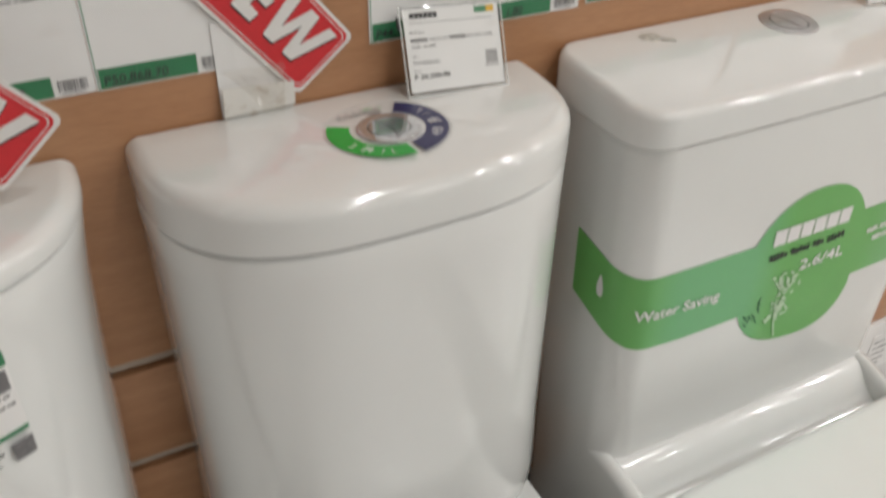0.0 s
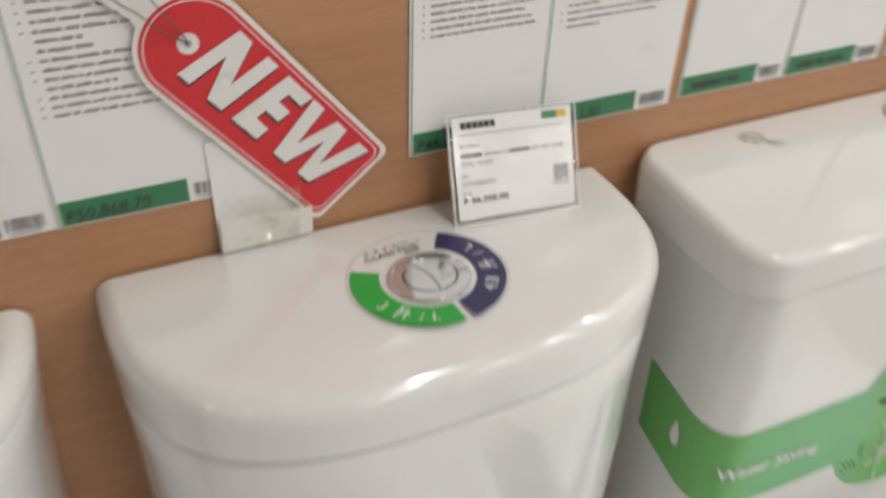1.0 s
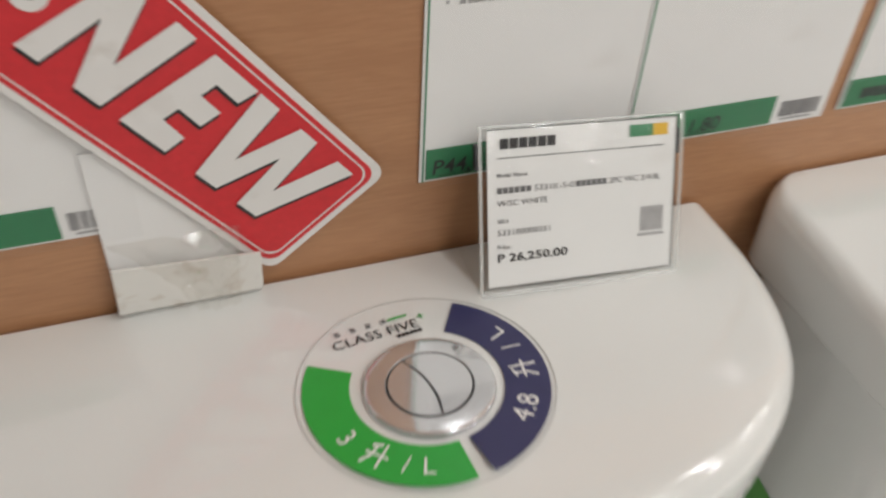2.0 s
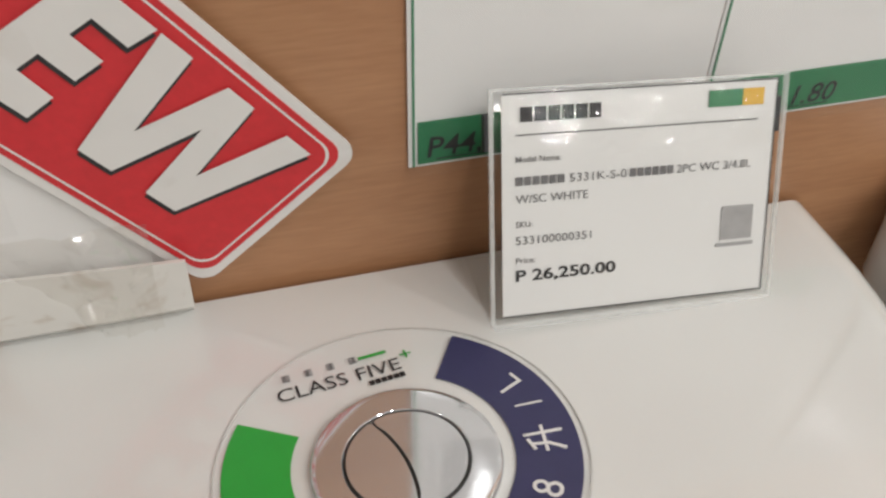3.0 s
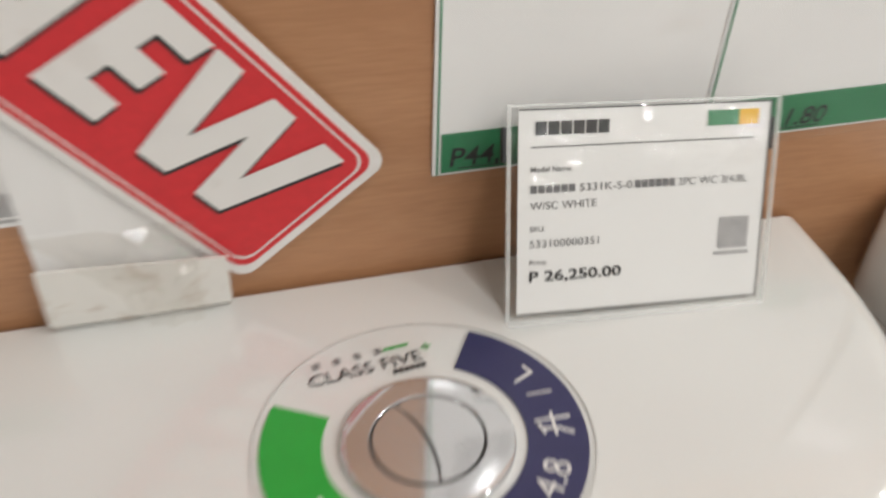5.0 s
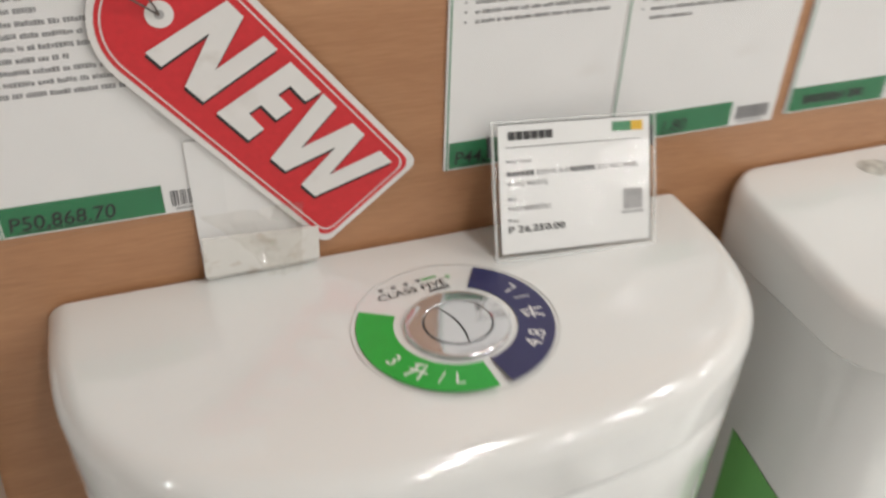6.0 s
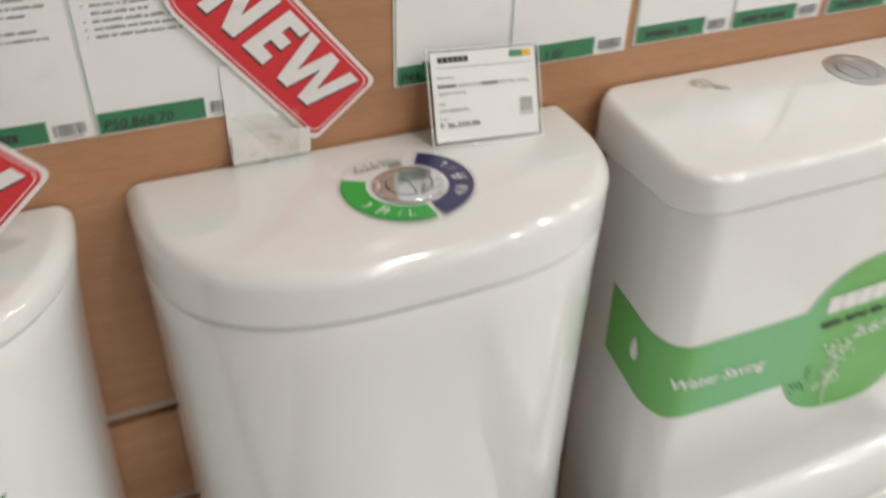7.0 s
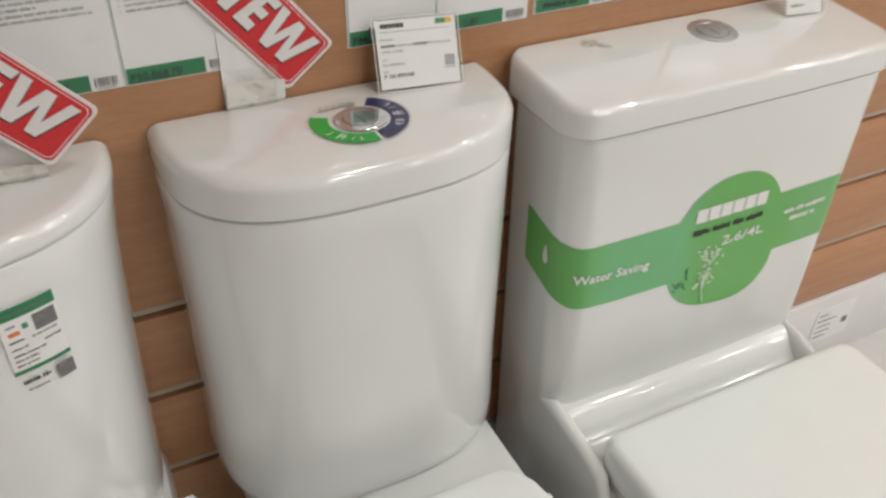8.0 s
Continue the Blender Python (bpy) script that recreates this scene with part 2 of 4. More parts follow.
def round_rect(x0, y0, x1, y1, r, seg=5):
    out = []
    for cx, cy, a0 in ((x1 - r, y1 - r, 0), (x0 + r, y1 - r, 90), (x0 + r, y0 + r, 180), (x1 - r, y0 + r, 270)):
        for i in range(seg + 1):
            a = radians(a0 + 90 * i / seg)
            out.append((cx + r * math.cos(a), cy + r * math.sin(a)))
    return out


LEAN = Matrix.Translation((0.05, 0, 0.79)) @ pose(0, 0, 0, 0, 0.75, 0) @ Matrix.Translation((-0.05, 0, -0.79))


def shifted(bm, m):
    bmesh.ops.transform(bm, matrix=m, verts=bm.verts)
    return bm


def lettering(words, height, width=None, thick=0.0002, bold=0.0, shear=0.0, fine=3):
    """Words as a mesh in the local x, y plane: left end of the base line at the origin, capitals that high."""
    cu = bpy.data.curves.new("words", "FONT")
    cu.body, cu.size, cu.offset, cu.shear, cu.resolution_u = words, 1.0, bold, shear, fine
    ob = new("words", cu)
    dg = bpy.context.evaluated_depsgraph_get()
    dg.update()
    me = bpy.data.meshes.new_from_object(ob.evaluated_get(dg))
    bpy.data.objects.remove(ob)
    bpy.data.curves.remove(cu)
    bm = bmesh.new()
    bm.from_mesh(me)
    bpy.data.meshes.remove(me)
    xs = [v.co.x for v in bm.verts]
    ys = [v.co.y for v in bm.verts]
    k = height / 0.73
    kx = k if width is None else width / (max(xs) - min(xs))
    x0 = min(xs)
    for v in bm.verts:
        v.co = Vector(((v.co.x - x0) * kx, v.co.y * k, thick))
    return bm


def bars(rows, thick=0.0002):
    """Unreadable writing: a plain bar for each row (x0, y0, x1, y1)."""
    bm = bmesh.new()
    for r in rows:
        bm.faces.new([bm.verts.new((x, y, thick)) for x, y in rect(*r)])
    return bm


def block_marks(name, count, pitch, width, height, m, mat, parent, label):
    """A brand or name that is not lettered: a row of plain blocks, each a part."""
    for k in range(count):
        part(name, shifted(bars([(k * pitch, 0, k * pitch + width, height)]), m), mat, parent, label)


def word_bars(x0, x1, y, height, rnd, bm=None, thick=0.0002):
    """A line of unreadable words between x0 and x1, as narrow bars."""
    bm = bm or bmesh.new()
    x = x0
    while x < x1 - height:
        for _ in range(rnd.randint(2, 9)):
            w = height * rnd.uniform(0.35, 0.62)
            if x + w > x1:
                break
            low = rnd.choice((0, 0, 0, 0.12)) * height
            high = height * rnd.choice((1, 1, 0.8))
            bm.faces.new([bm.verts.new((px, py, thick)) for px, py in rect(x, y + low, x + w, y + high)])
            x += w + height * 0.14
        x += height * 0.5
    return bm


def tube(points, radius, seg=8, close=False):
    bm = bmesh.new()
    rings = []
    for i, p in enumerate(points):
        a = points[max(0, i - 1)]
        b = points[min(len(points) - 1, i + 1)]
        d = (Vector(b) - Vector(a)).normalized()
        u = d.orthogonal().normalized()
        w = d.cross(u)
        rings.append([Vector(p) + radius * (math.cos(2 * math.pi * k / seg) * u + math.sin(2 * math.pi * k / seg) * w) for k in range(seg)])
    return loft(rings, bm=bm)


# ---- the shop ----
def setting(name, bm, mat, label, category, angle=35):
    return tagged(mesh_ob(name, bm, mat, angle), label, category, kind="structure")


setting("floor", box(-4.0, 6.0, -11.6, 0.12, -0.1, 0.0), FLOORTILE, "pale glossy tiled shop floor", "floor")
# ceiling out of view, added white so that it bounces soft fill
setting("ceiling", box(-4.0, 6.0, -11.6, 0.12, CEILING, CEILING + 0.1), CEILINGMAT, "unseen white ceiling with downlights, added for bounced fill light", "ceiling")
# three walls out of view, added to close the room and limit bounced light
setting("wall_south", box(-4.0, 6.0, -11.7, -11.6, -0.1, CEILING + 0.1), UNSEEN_WALL, "unseen warm grey wall, added to limit the bounced light", "wall")
setting("wall_west", box(-4.1, -4.0, -11.7, 0.12, -0.1, CEILING + 0.1), UNSEEN_WALL, "unseen warm grey wall, added to limit the bounced light", "wall")
setting("wall_east", box(6.0, 6.1, -11.7, 0.12, -0.1, CEILING + 0.1), UNSEEN_WALL, "unseen warm grey wall, added to limit the bounced light", "wall")

GROOVES = (0.551, 0.427, 0.2965)
PANEL_FOOT = 0.169
wall = setting("wall_north", box(-4.0, 6.0, 0.02, 0.12, -0.1, CEILING + 0.1), GROOVE, "beech laminate display wall with horizontal grooves", "wall")
edges = [CEILING - 0.001, *GROOVES, PANEL_FOOT]
for top, low in zip(edges, edges[1:]):
    foot = low + (0.0098 if low > PANEL_FOOT else 0)
    head = top - (0.0055 if top < 1 else 0)
    part("board", box(-3.99, 5.99, 0.0, 0.019, foot, head, 0.0008), WOOD, wall)
for g in GROOVES:
    part("groove_lip", box(-3.99, 5.99, 0.001, 0.0188, g + 0.0025, g + 0.0092), LIP, wall, "pale groove lip")
setting("plinth", box(-3.99, 5.99, -0.006, 0.019, 0.0, PANEL_FOOT - 0.004, 0.001), PLINTHMAT, "white melamine plinth board below the display wall", "plinth")


def downlight(x, y):
    t = thing("ceiling_light", (x, y, CEILING), "round recessed white ceiling downlight, switched on", "ceiling light", "ceiling downlights")
    bm = bmesh.new()
    ring = [[Vector((r * math.cos(2 * math.pi * k / 32), r * math.sin(2 * math.pi * k / 32), z)) for k in range(32)] for r, z in ((0.115, 0.0), (0.115, -0.012), (0.095, -0.012), (0.09, 0.0))]
    part("trim_ring", loft(ring, False, False, bm), DARKMAT, t)
    la = bpy.data.lights.new("downlight", "AREA")
    la.shape, la.size, la.energy, la.color = "DISK", 0.14, LAMP_WATTS, LAMP_COLOUR
    lo = new("downlight", la)
    lo.parent = t
    lo.location = (0, 0, -0.006)
    return t


for lx, ly in LAMPS:
    downlight(lx, ly)


# ---- the toilets ----
def scaled_ring(ring, k, centre, z):
    return [Vector((centre[0] + (p.x - centre[0]) * k, centre[1] + (p.y - centre[1]) * k, z)) for p in ring]


def rounded_lid(ring_at, low, high, radius, centre, dome, steps=7, slope=0.0, roll_off=0.0):
    """A lid whose outline ring_at(inset, z) goes straight up and rolls over into a gently domed top."""
    rings = [ring_at(0.005, low), ring_at(0.0014, low + 0.0006), ring_at(0.0, low + 0.0025)]
    for i in range(steps + 1):
        a = 0.5 * math.pi * i / steps
        rings.append(ring_at(radius * (1 - math.cos(a)), high - dome - radius + radius * math.sin(a)))
    last = rings[-1]
    for k in (0.96, 0.88, 0.75, 0.6, 0.45, 0.3, 0.15, 0.03):
        rings.append(scaled_ring(last, k, centre, high - dome * k * k))
    for r in rings:
        for p in r:
            p.z += (slope * (p.y - centre[1]) - roll_off * max(0.0, (-p.y - 0.100) / 0.055) ** 2) * (p.z - low) / (high - low)
    return loft(rings)


def flush_button(parent, x, y, z, radius, mat, squash=1.0):
    """A round chrome collar with a split, curved push plate."""
    n = 48
    def circle(r, h):
        return [Vector((x + r * math.cos(2 * math.pi * k / n), y + r * squash * math.sin(2 * math.pi * k / n), z + h)) for k in range(n)]
    base = part("flush_button", loft([circle(radius, 0), circle(radius, 0.0010), circle(radius * 0.988, 0.0018), circle(radius * 0.965, 0.0022), circle(radius * 0.93, 0.0023), circle(radius * 0.675, 0.0024), circle(radius * 0.664, 0.0021), circle(radius * 0.66, 0.0010), circle(0.001, 0.0010)], True, True), mat, parent, "round chrome dual flush button")
    inner = radius * 0.628
    gap = 0.00055
    part("button_well", shifted(loft([circle(radius * 0.66, 0.0011), circle(radius * 0.658, 0.0013)], True, True), Matrix.Identity(4)), WELL, base, "dark gap round the push plates")
    for side in (-1, 1):
        outline = []
        swing = [(inner * math.cos(a) , inner * math.sin(a)) for a in [radians(115 - 205 * i / 30) for i in range(31)]] if side > 0 else [(inner * math.cos(a), inner * math.sin(a)) for a in [radians(115 + 155 * i / 30) for i in range(31)]]
        a0, a1 = Vector(swing[-1]), Vector(swing[0])
        mid = (a0 + a1) / 2 + Vector((0.19, 0.05)) * inner
        seam = []
        for i in range(1, 14):
            f = i / 14
            p = a0 * (1 - f) ** 2 + 2 * f * (1 - f) * (mid * 2 - (a0 + a1) / 2) + a1 * f ** 2
            seam.append((p.x + gap * side, p.y))
        outline = swing + seam
        bm = plate(outline, 0.0017)
        bmesh.ops.bevel(bm, geom=[e for e in bm.edges if all(v.co.z > 0.001 for v in e.verts)], offset=0.0004, segments=2, affect="EDGES")
        shifted(bm, Matrix.Translation((x, y, z + 0.0008)) @ Matrix.Diagonal((1, squash, 1, 1)))
        part("push_plate", bm, mat, base, "curved half of the flush plate")
    return base


def arc_plate(r0, r1, a0, a1, thick, steps=40):
    out = [(r1 * math.cos(radians(a0 + (a1 - a0) * i / steps)), r1 * math.sin(radians(a0 + (a1 - a0) * i / steps))) for i in range(steps + 1)]
    out += [(r0 * math.cos(radians(a1 + (a0 - a1) * i / steps)), r0 * math.sin(radians(a1 + (a0 - a1) * i / steps))) for i in range(steps + 1)]
    return plate(out, thick)


def bent(bm, radius, start, inward):
    """Lays words out round an arc: tops inward and counter-clockwise, or tops outward and clockwise."""
    for v in bm.verts:
        x, y = v.co.x, v.co.y
        a = radians(start) + (x if inward else -x) / radius
        r = radius - y if inward else radius + y
        v.co.x, v.co.y = r * math.cos(a), r * math.sin(a)
    return bm


def litre_sign(h):
    """The character for litre, in plain strokes, h high."""
    w = h * 0.09
    bm = bmesh.new()
    def stroke(x0, y0, x1, y1):
        thick = 0.0002 + 0.00001 * len(bm.faces)
        d = Vector((x1 - x0, y1 - y0)).normalized()
        nrm = Vector((-d.y, d.x)) * w / 2
        plate([(x0 * 1.0 + nrm.x, y0 + nrm.y), (x0 - nrm.x, y0 - nrm.y), (x1 - nrm.x, y1 - nrm.y), (x1 + nrm.x, y1 + nrm.y)], thick, bm)
    stroke(0.02 * h, 0.45 * h, 0.98 * h, 0.45 * h)
    stroke(0.70 * h, 1.0 * h, 0.70 * h, -0.05 * h)
    stroke(0.30 * h, 0.80 * h, 0.30 * h, 0.40 * h)
    stroke(0.30 * h, 0.40 * h, 0.08 * h, -0.05 * h)
    stroke(0.08 * h, 0.76 * h, 0.52 * h, 0.92 * h)
    return bm


def bowl_parts(t, half, back, front, rim, mat, power=2.2):
    """Skirted bowl: a foot, a swelling flank and a rim."""
    prof = ((0.0, 0.60, 0.84), (0.02, 0.61, 0.85), (0.12, 0.64, 0.87), (0.22, 0.74, 0.92), (0.30, 0.90, 0.97), (0.335, 0.98, 0.99), (0.35, 1.0, 1.0), (0.362, 0.995, 0.998), (0.37, 0.97, 0.985))
    rings = []
    for h, kx, ky in prof:
        rings.append(d_ring(0, half * kx, back, (back - front) * ky, rim * h / 0.37, power))
    part("bowl", loft(rings), mat, t, "glossy white ceramic bowl")


# the toilet with the round flush sticker
CX = 0.0393
toilet = thing("toilet", (CX, 0, 0), "white two-piece close-coupled toilet with a bowed ceramic tank", "toilet", "display toilets")


def centre_ring(inset, z, half=0.1850, depth=0.157, power=3.0):
    return d_ring(0, half - inset, -0.001 - inset * 0.12, depth - inset, z, power)


body = []
for z, inset in ((0.304, 0.026), (0.306, 0.017), (0.311, 0.0095), (0.320, 0.0045), (0.334, 0.0015), (0.36, 0.001), (0.45, 0.003), (0.60, 0.002), (0.70, 0.0012), (0.728, 0.0010), (0.7312, 0.0022), (0.7325, 0.005)):
    body.append(centre_ring(inset, z))
part("tank_body", loft(body), CERAMIC, toilet, "glossy white bowed tank body")
tank_lid = part("tank_lid", rounded_lid(centre_ring, 0.7348, 0.7825, 0.014, (0, -0.07), 0.0025, roll_off=0.007), CERAMIC, toilet, "glossy white bowed tank lid")
deck = [r_ring(-0.166 + i, 0.166 - i, -0.34 + i, -0.006 - i, 0.06, 0.03, z) for z, i in ((0.16, 0.05), (0.23, 0.02), (0.28, 0.004), (0.294, 0.001), (0.301, 0.004), (0.3035, 0.012))]
part("deck", loft(deck), CERAMIC, toilet)
bowl_parts(toilet, 0.165, -0.26, -0.645, 0.333, CERAMIC)
cover = []
for z, i in ((0.334, 0.004), (0.336, 0.0), (0.350, 0.0), (0.357, 0.004), (0.360, 0.012), (0.361, 0.028), (0.3613, 0.040), (0.3614, 0.060)):
    ring = r_ring(-0.185 + i, 0.185 - i, -0.65 + i, -0.216 - i, 0.165 - i, 0.035, z)
    for p in ring:
        p.x *= 1 - 0.28 * max(0.0, (p.y + 0.40) / 0.18) ** 1.15
    cover.append(ring)
part("seat_cover", loft(cover), SEAT, toilet, "closed white plastic seat cover")

# flush sticker on the lid
SX, SY, SZ, SR = 0.0447 - CX, -0.0795, 0.7823, 0.0492
OVAL = Matrix.Diagonal((1.0, 0.935, 1.0, 1.0))
sticker = part("flush_sticker", shifted(plate([(0.0512 * math.cos(2 * math.pi * k / 72), 0.0512 * math.sin(2 * math.pi * k / 72)) for k in range(72)], 0.0004), Matrix.Translation((SX, SY, SZ)) @ OVAL), FILM, toilet, "round clear sticker with green and navy arcs")
sticker.visible_shadow = False
AT = Matrix.Translation((SX, SY, SZ + 0.0004)) @ OVAL
UP = Matrix.Translation((SX, SY, SZ + 0.0007)) @ OVAL
RIM = material("film_rim", (0.60, 0.60, 0.58), 0.25, vary=0.1, scale=200)
part("sticker_rim", shifted(arc_plate(0.0513, 0.05165, 0, 359.9, 0.0003, 90), Matrix.Translation((SX, SY, SZ + 0.0002)) @ OVAL), RIM, sticker, "faint rim of the clear film")
part("green_arc", shifted(arc_plate(0.0308, SR, 150.5, 275, 0.0003), AT), STICKGREEN, sticker, "bright green sticker arc")
part("navy_arc", shifted(arc_plate(0.0308, SR, -77, 60, 0.0003), AT), NAVY, sticker, "navy blue sticker arc")
for words, size, radius, start in (("3", 0.0082, 0.0440, 202), ("/", 0.0080, 0.0440, 240), ("L", 0.0080, 0.0440, 251), ("4.8", 0.0090, 0.0443, -45), ("/", 0.0084, 0.0440, 12), ("L", 0.0084, 0.0440, 25)):
    part("lettering", shifted(bent(lettering(words, size), radius, start, True), UP), STICKWHITE, sticker)
for start in (218, -12):
    part("lettering", shifted(bent(litre_sign(0.0108), 0.0446, start, True), UP), STICKWHITE, sticker)
LINE = AT @ pose(-0.0306, 0.0290, 0, 0, 0, 6.5)
part("lettering", shifted(lettering("CLASS FIVE", 0.0052, 0.0375), LINE), INK, sticker, "dark lettering")
block_marks("brand_mark", 6, 0.0019, 0.0016, 0.0019, LINE @ Matrix.Translation((0.0265, -0.0032, 0)), INK, sticker, "small dark brand block")
for i in range(4):
    marks = bmesh.new()
    x = 0.0028 + i * 0.0068
    for y0, y1 in ((0, 0.0004), (0.001, 0.0014), (0.002, 0.0024)):
        plate(rect(x, y0, x + 0.0023, y1), 0.0002, marks)
    plate(rect(x + 0.0005 + 0.0003 * i, 0.0002, x + 0.0009 + 0.0003 * i, 0.0024), 0.0002, marks)
    part("character_mark", shifted(marks, LINE @ Matrix.Translation((0, 0.0075, 0))), GREYINK, sticker)
part("green_mark", shifted(bars([(0.0262, 0.0080, 0.0350, 0.0092)]), LINE), STICKGREEN, sticker)
part("plus_mark", shifted(bars([(0.0385, 0.0052, 0.0420, 0.0058), (0.00995 + 0.03, 0.0038, 0.0106 + 0.03, 0.0072)]), LINE), STICKGREEN, sticker)
flush_button(toilet, SX + 0.0004, SY - 0.0016, SZ + 0.0004, 0.0264, CHROME, 0.93)

# the toilet with the green band
RX = 0.4945
green_toilet = thing("toilet", (RX, 0, 0), "white square-edged toilet with a green printed band round its tank", "toilet", "display toilets")
RW = 0.2425


def square_ring(inset, z):
    return r_ring(-RW + inset, RW - inset, -0.150 + inset, -0.001 - inset * 0.12, max(0.036 - inset * 0.5, 0.004), max(0.02 - inset * 0.5, 0.004), z, bow=0.004)


def square_body_ring(z, grow=0.0):
    f = (0.739 - z) / 0.4
    return r_ring(-RW + 0.010 + 0.006 * f - grow, RW - 0.006 - 0.022 * f + grow, -0.1475 - 0.006 * f - grow, -0.006, 0.036, 0.02, z, bow=0.004)


part("tank_body", loft([square_body_ring(z) for z in (0.02, 0.20, 0.30, 0.36, 0.45, 0.55, 0.65, 0.72, 0.7362, 0.7376)]), CERAMIC, green_toilet, "glossy white square tank body")
part("tank_lid", rounded_lid(square_ring, 0.7390, 0.7832, 0.010, (0, -0.075), 0.002, slope=0.085), CERAMIC, green_toilet, "glossy white square tank lid")
round_button = flush_button(green_toilet, 0.512 - RX, -0.050, 0.7840, 0.030, DULLCHROME)
BUTTON_AT = Vector((0.512 - RX, -0.050, 0.7840))
round_button.matrix_basis = Matrix.Translation(BUTTON_AT) @ pose(0, 0, 0, 4.9, 0, 0) @ Matrix.Translation(-BUTTON_AT)


def along(ring, s):
    """The point at the length s along a ring's front, from its left side onward."""
    n = len(ring)
    p0, left = ring[0], s
    if s <= 0:
        return ring[0] + Vector((0, -s, 0))
    for a, b in zip(ring, ring[1:]):
        d = (b - a).length
        if left <= d and d > 1e-9:
            return a.lerp(b, left / d)
        left -= d
    return ring[-1].copy()


def wrapped_strip(lo, hi, s0, s1, grow, columns=90, rows=6):
    """A printed film lying on the tank, between the heights lo(s) and hi(s)."""
    bm = bmesh.new()
    grid = []
    for i in range(columns + 1):
        s = s0 + (s1 - s0) * i / columns
        a, b = lo(s), hi(s)
        col = []
        for j in range(rows + 1):
            z = a + (b - a) * j / rows
            col.append(bm.verts.new(along(square_body_ring(z, grow), s)))
        grid.append(col)
    for g, h in zip(grid, grid[1:]):
        for j in range(rows):
            if (g[j].co - g[j + 1].co).length + (h[j].co - h[j + 1].co).length > 1e-6:
                bm.faces.new((g[j], h[j], h[j + 1], g[j + 1]))
    return bm


def on_tank(bm, s0, z0, grow, tilt=0.0):
    """Lays flat words on the tank's front: left end at s0, base line at z0."""
    c, s_ = math.cos(radians(tilt)), math.sin(radians(tilt))
    for v in bm.verts:
        x, y = v.co.x, v.co.y
        z = z0 + x * s_ + y * c
        v.co = along(square_body_ring(z, grow + v.co.z), s0 + x * c - y * s_)
    return bm


FRONT = 0.036 * math.pi / 2            # length of the rounded corner
LEFT_X = RX - RW + 0.0145               # where the tank's left side stands


def s_of(x):
    return FRONT + (x - LEFT_X - 0.036)


BAND_TOP = 0.5955
def band_low(s):
    return 0.5025 + 0.005 * min(1.0, max(0.0, 1 - s / 0.1)) + 0.31 * max(0.0, 0.035 - s)


def band_top(s):
    return BAND_TOP + 0.215 * max(0.0, 0.035 - s)


def bulge(u, power):
    return max(0.0, 1 - abs(u) ** power) ** (1 / power)


BUB_Z = 0.5405
def bubble_low(s):
    x = s - s_of(0.511)
    return BUB_Z - 0.098 * bulge(x / 0.093, 2.6) - 0.14 * x * (abs(x) < 0.0925)


def bubble_top(s):
    return BUB_Z + 0.105 * bulge((s - s_of(0.508)) / 0.092, 2.2)


band = part("printed_band", wrapped_strip(band_low, band_top, -0.052, s_of(0.700), 0.0006), BANDGREEN, green_toilet, "green printed water-saving film band")
part("printed_bubble", wrapped_strip(bubble_low, bubble_top, s_of(0.419), s_of(0.6005), 0.0008, 64, 8), BANDGREEN, band, "round leaf-green printed panel")

# stepped deck in front of the tank, with raised ends
prof = [(-0.05, 0.19), (-0.05, 0.341), (-0.150, 0.341), (-0.158, 0.340), (-0.166, 0.337), (-0.173, 0.331), (-0.180, 0.322), (-0.187, 0.313), (-0.195, 0.306), (-0.206, 0.301), (-0.222, 0.298), (-0.27, 0.296), (-0.30, 0.295), (-0.30, 0.21), (-0.2, 0.19)]
bm = loft([[Vector((x, y, z)) for y, z in prof] for x in (-0.213, -0.1, 0.0, 0.1, 0.187)])
part("deck", bm, CERAMIC, green_toilet, "sloping glazed step between tank and seat", angle=60)
for x0, x1, end in ((-0.2265, -0.206, -0.262), (0.178, 0.1965, -0.226)):
    lip = [(-0.10, 0.0), (-0.10, 0.30), (-0.128, 0.345), (-0.146, 0.3465), (-0.170, 0.344), (end + 0.02, 0.333), (end, 0.326), (end - 0.014, 0.30), (end - 0.05, 0.2), (end - 0.05, 0.0)]
    rolled = ((x0, 0.010), (x0 + 0.0012, 0.0060), (x0 + 0.0035, 0.0026), (x0 + 0.0065, 0.0007), (x0 + 0.0095, 0.0), (x1 - 0.0075, 0.0005), (x1 - 0.0040, 0.0022), (x1 - 0.0014, 0.0056), (x1, 0.010))
    bm = loft([[Vector((x, y + 0.5 * d, z - d if z > 0.1 else z)) for y, z in lip] for x, d in rolled])
    part("deck_lip", bm, CERAMIC, green_toilet, angle=60)
rings = []
for z, kx, fy in ((0.0, 0.68, -0.60), (0.03, 0.70, -0.61), (0.14, 0.74, -0.62), (0.22, 0.86, -0.645), (0.28, 0.97, -0.66), (0.312, 1.0, -0.665), (0.320, 0.98, -0.66)):
    rings.append(r_ring(-0.205 * kx, 0.205 * kx, fy, -0.235 if z > 0.27 else -0.05, 0.15 * kx, 0.02, z))
part("bowl", loft(rings), CERAMIC, green_toilet, "glossy white skirted ceramic bowl")
rings = [r_ring(-0.2055 + i, 0.222 - i, -0.66 + i, -0.230 - i, 0.12, 0.024 - i * 0.3, z) for z, i in ((0.318, 0.004), (0.320, 0.0), (0.350, 0.0), (0.3565, 0.0025), (0.3605, 0.007), (0.3618, 0.013), (0.3622, 0.03))]
part("seat_cover", loft(rings), SEAT, green_toilet, "closed square white seat cover")

# the toilet at the other end
LX = -0.367
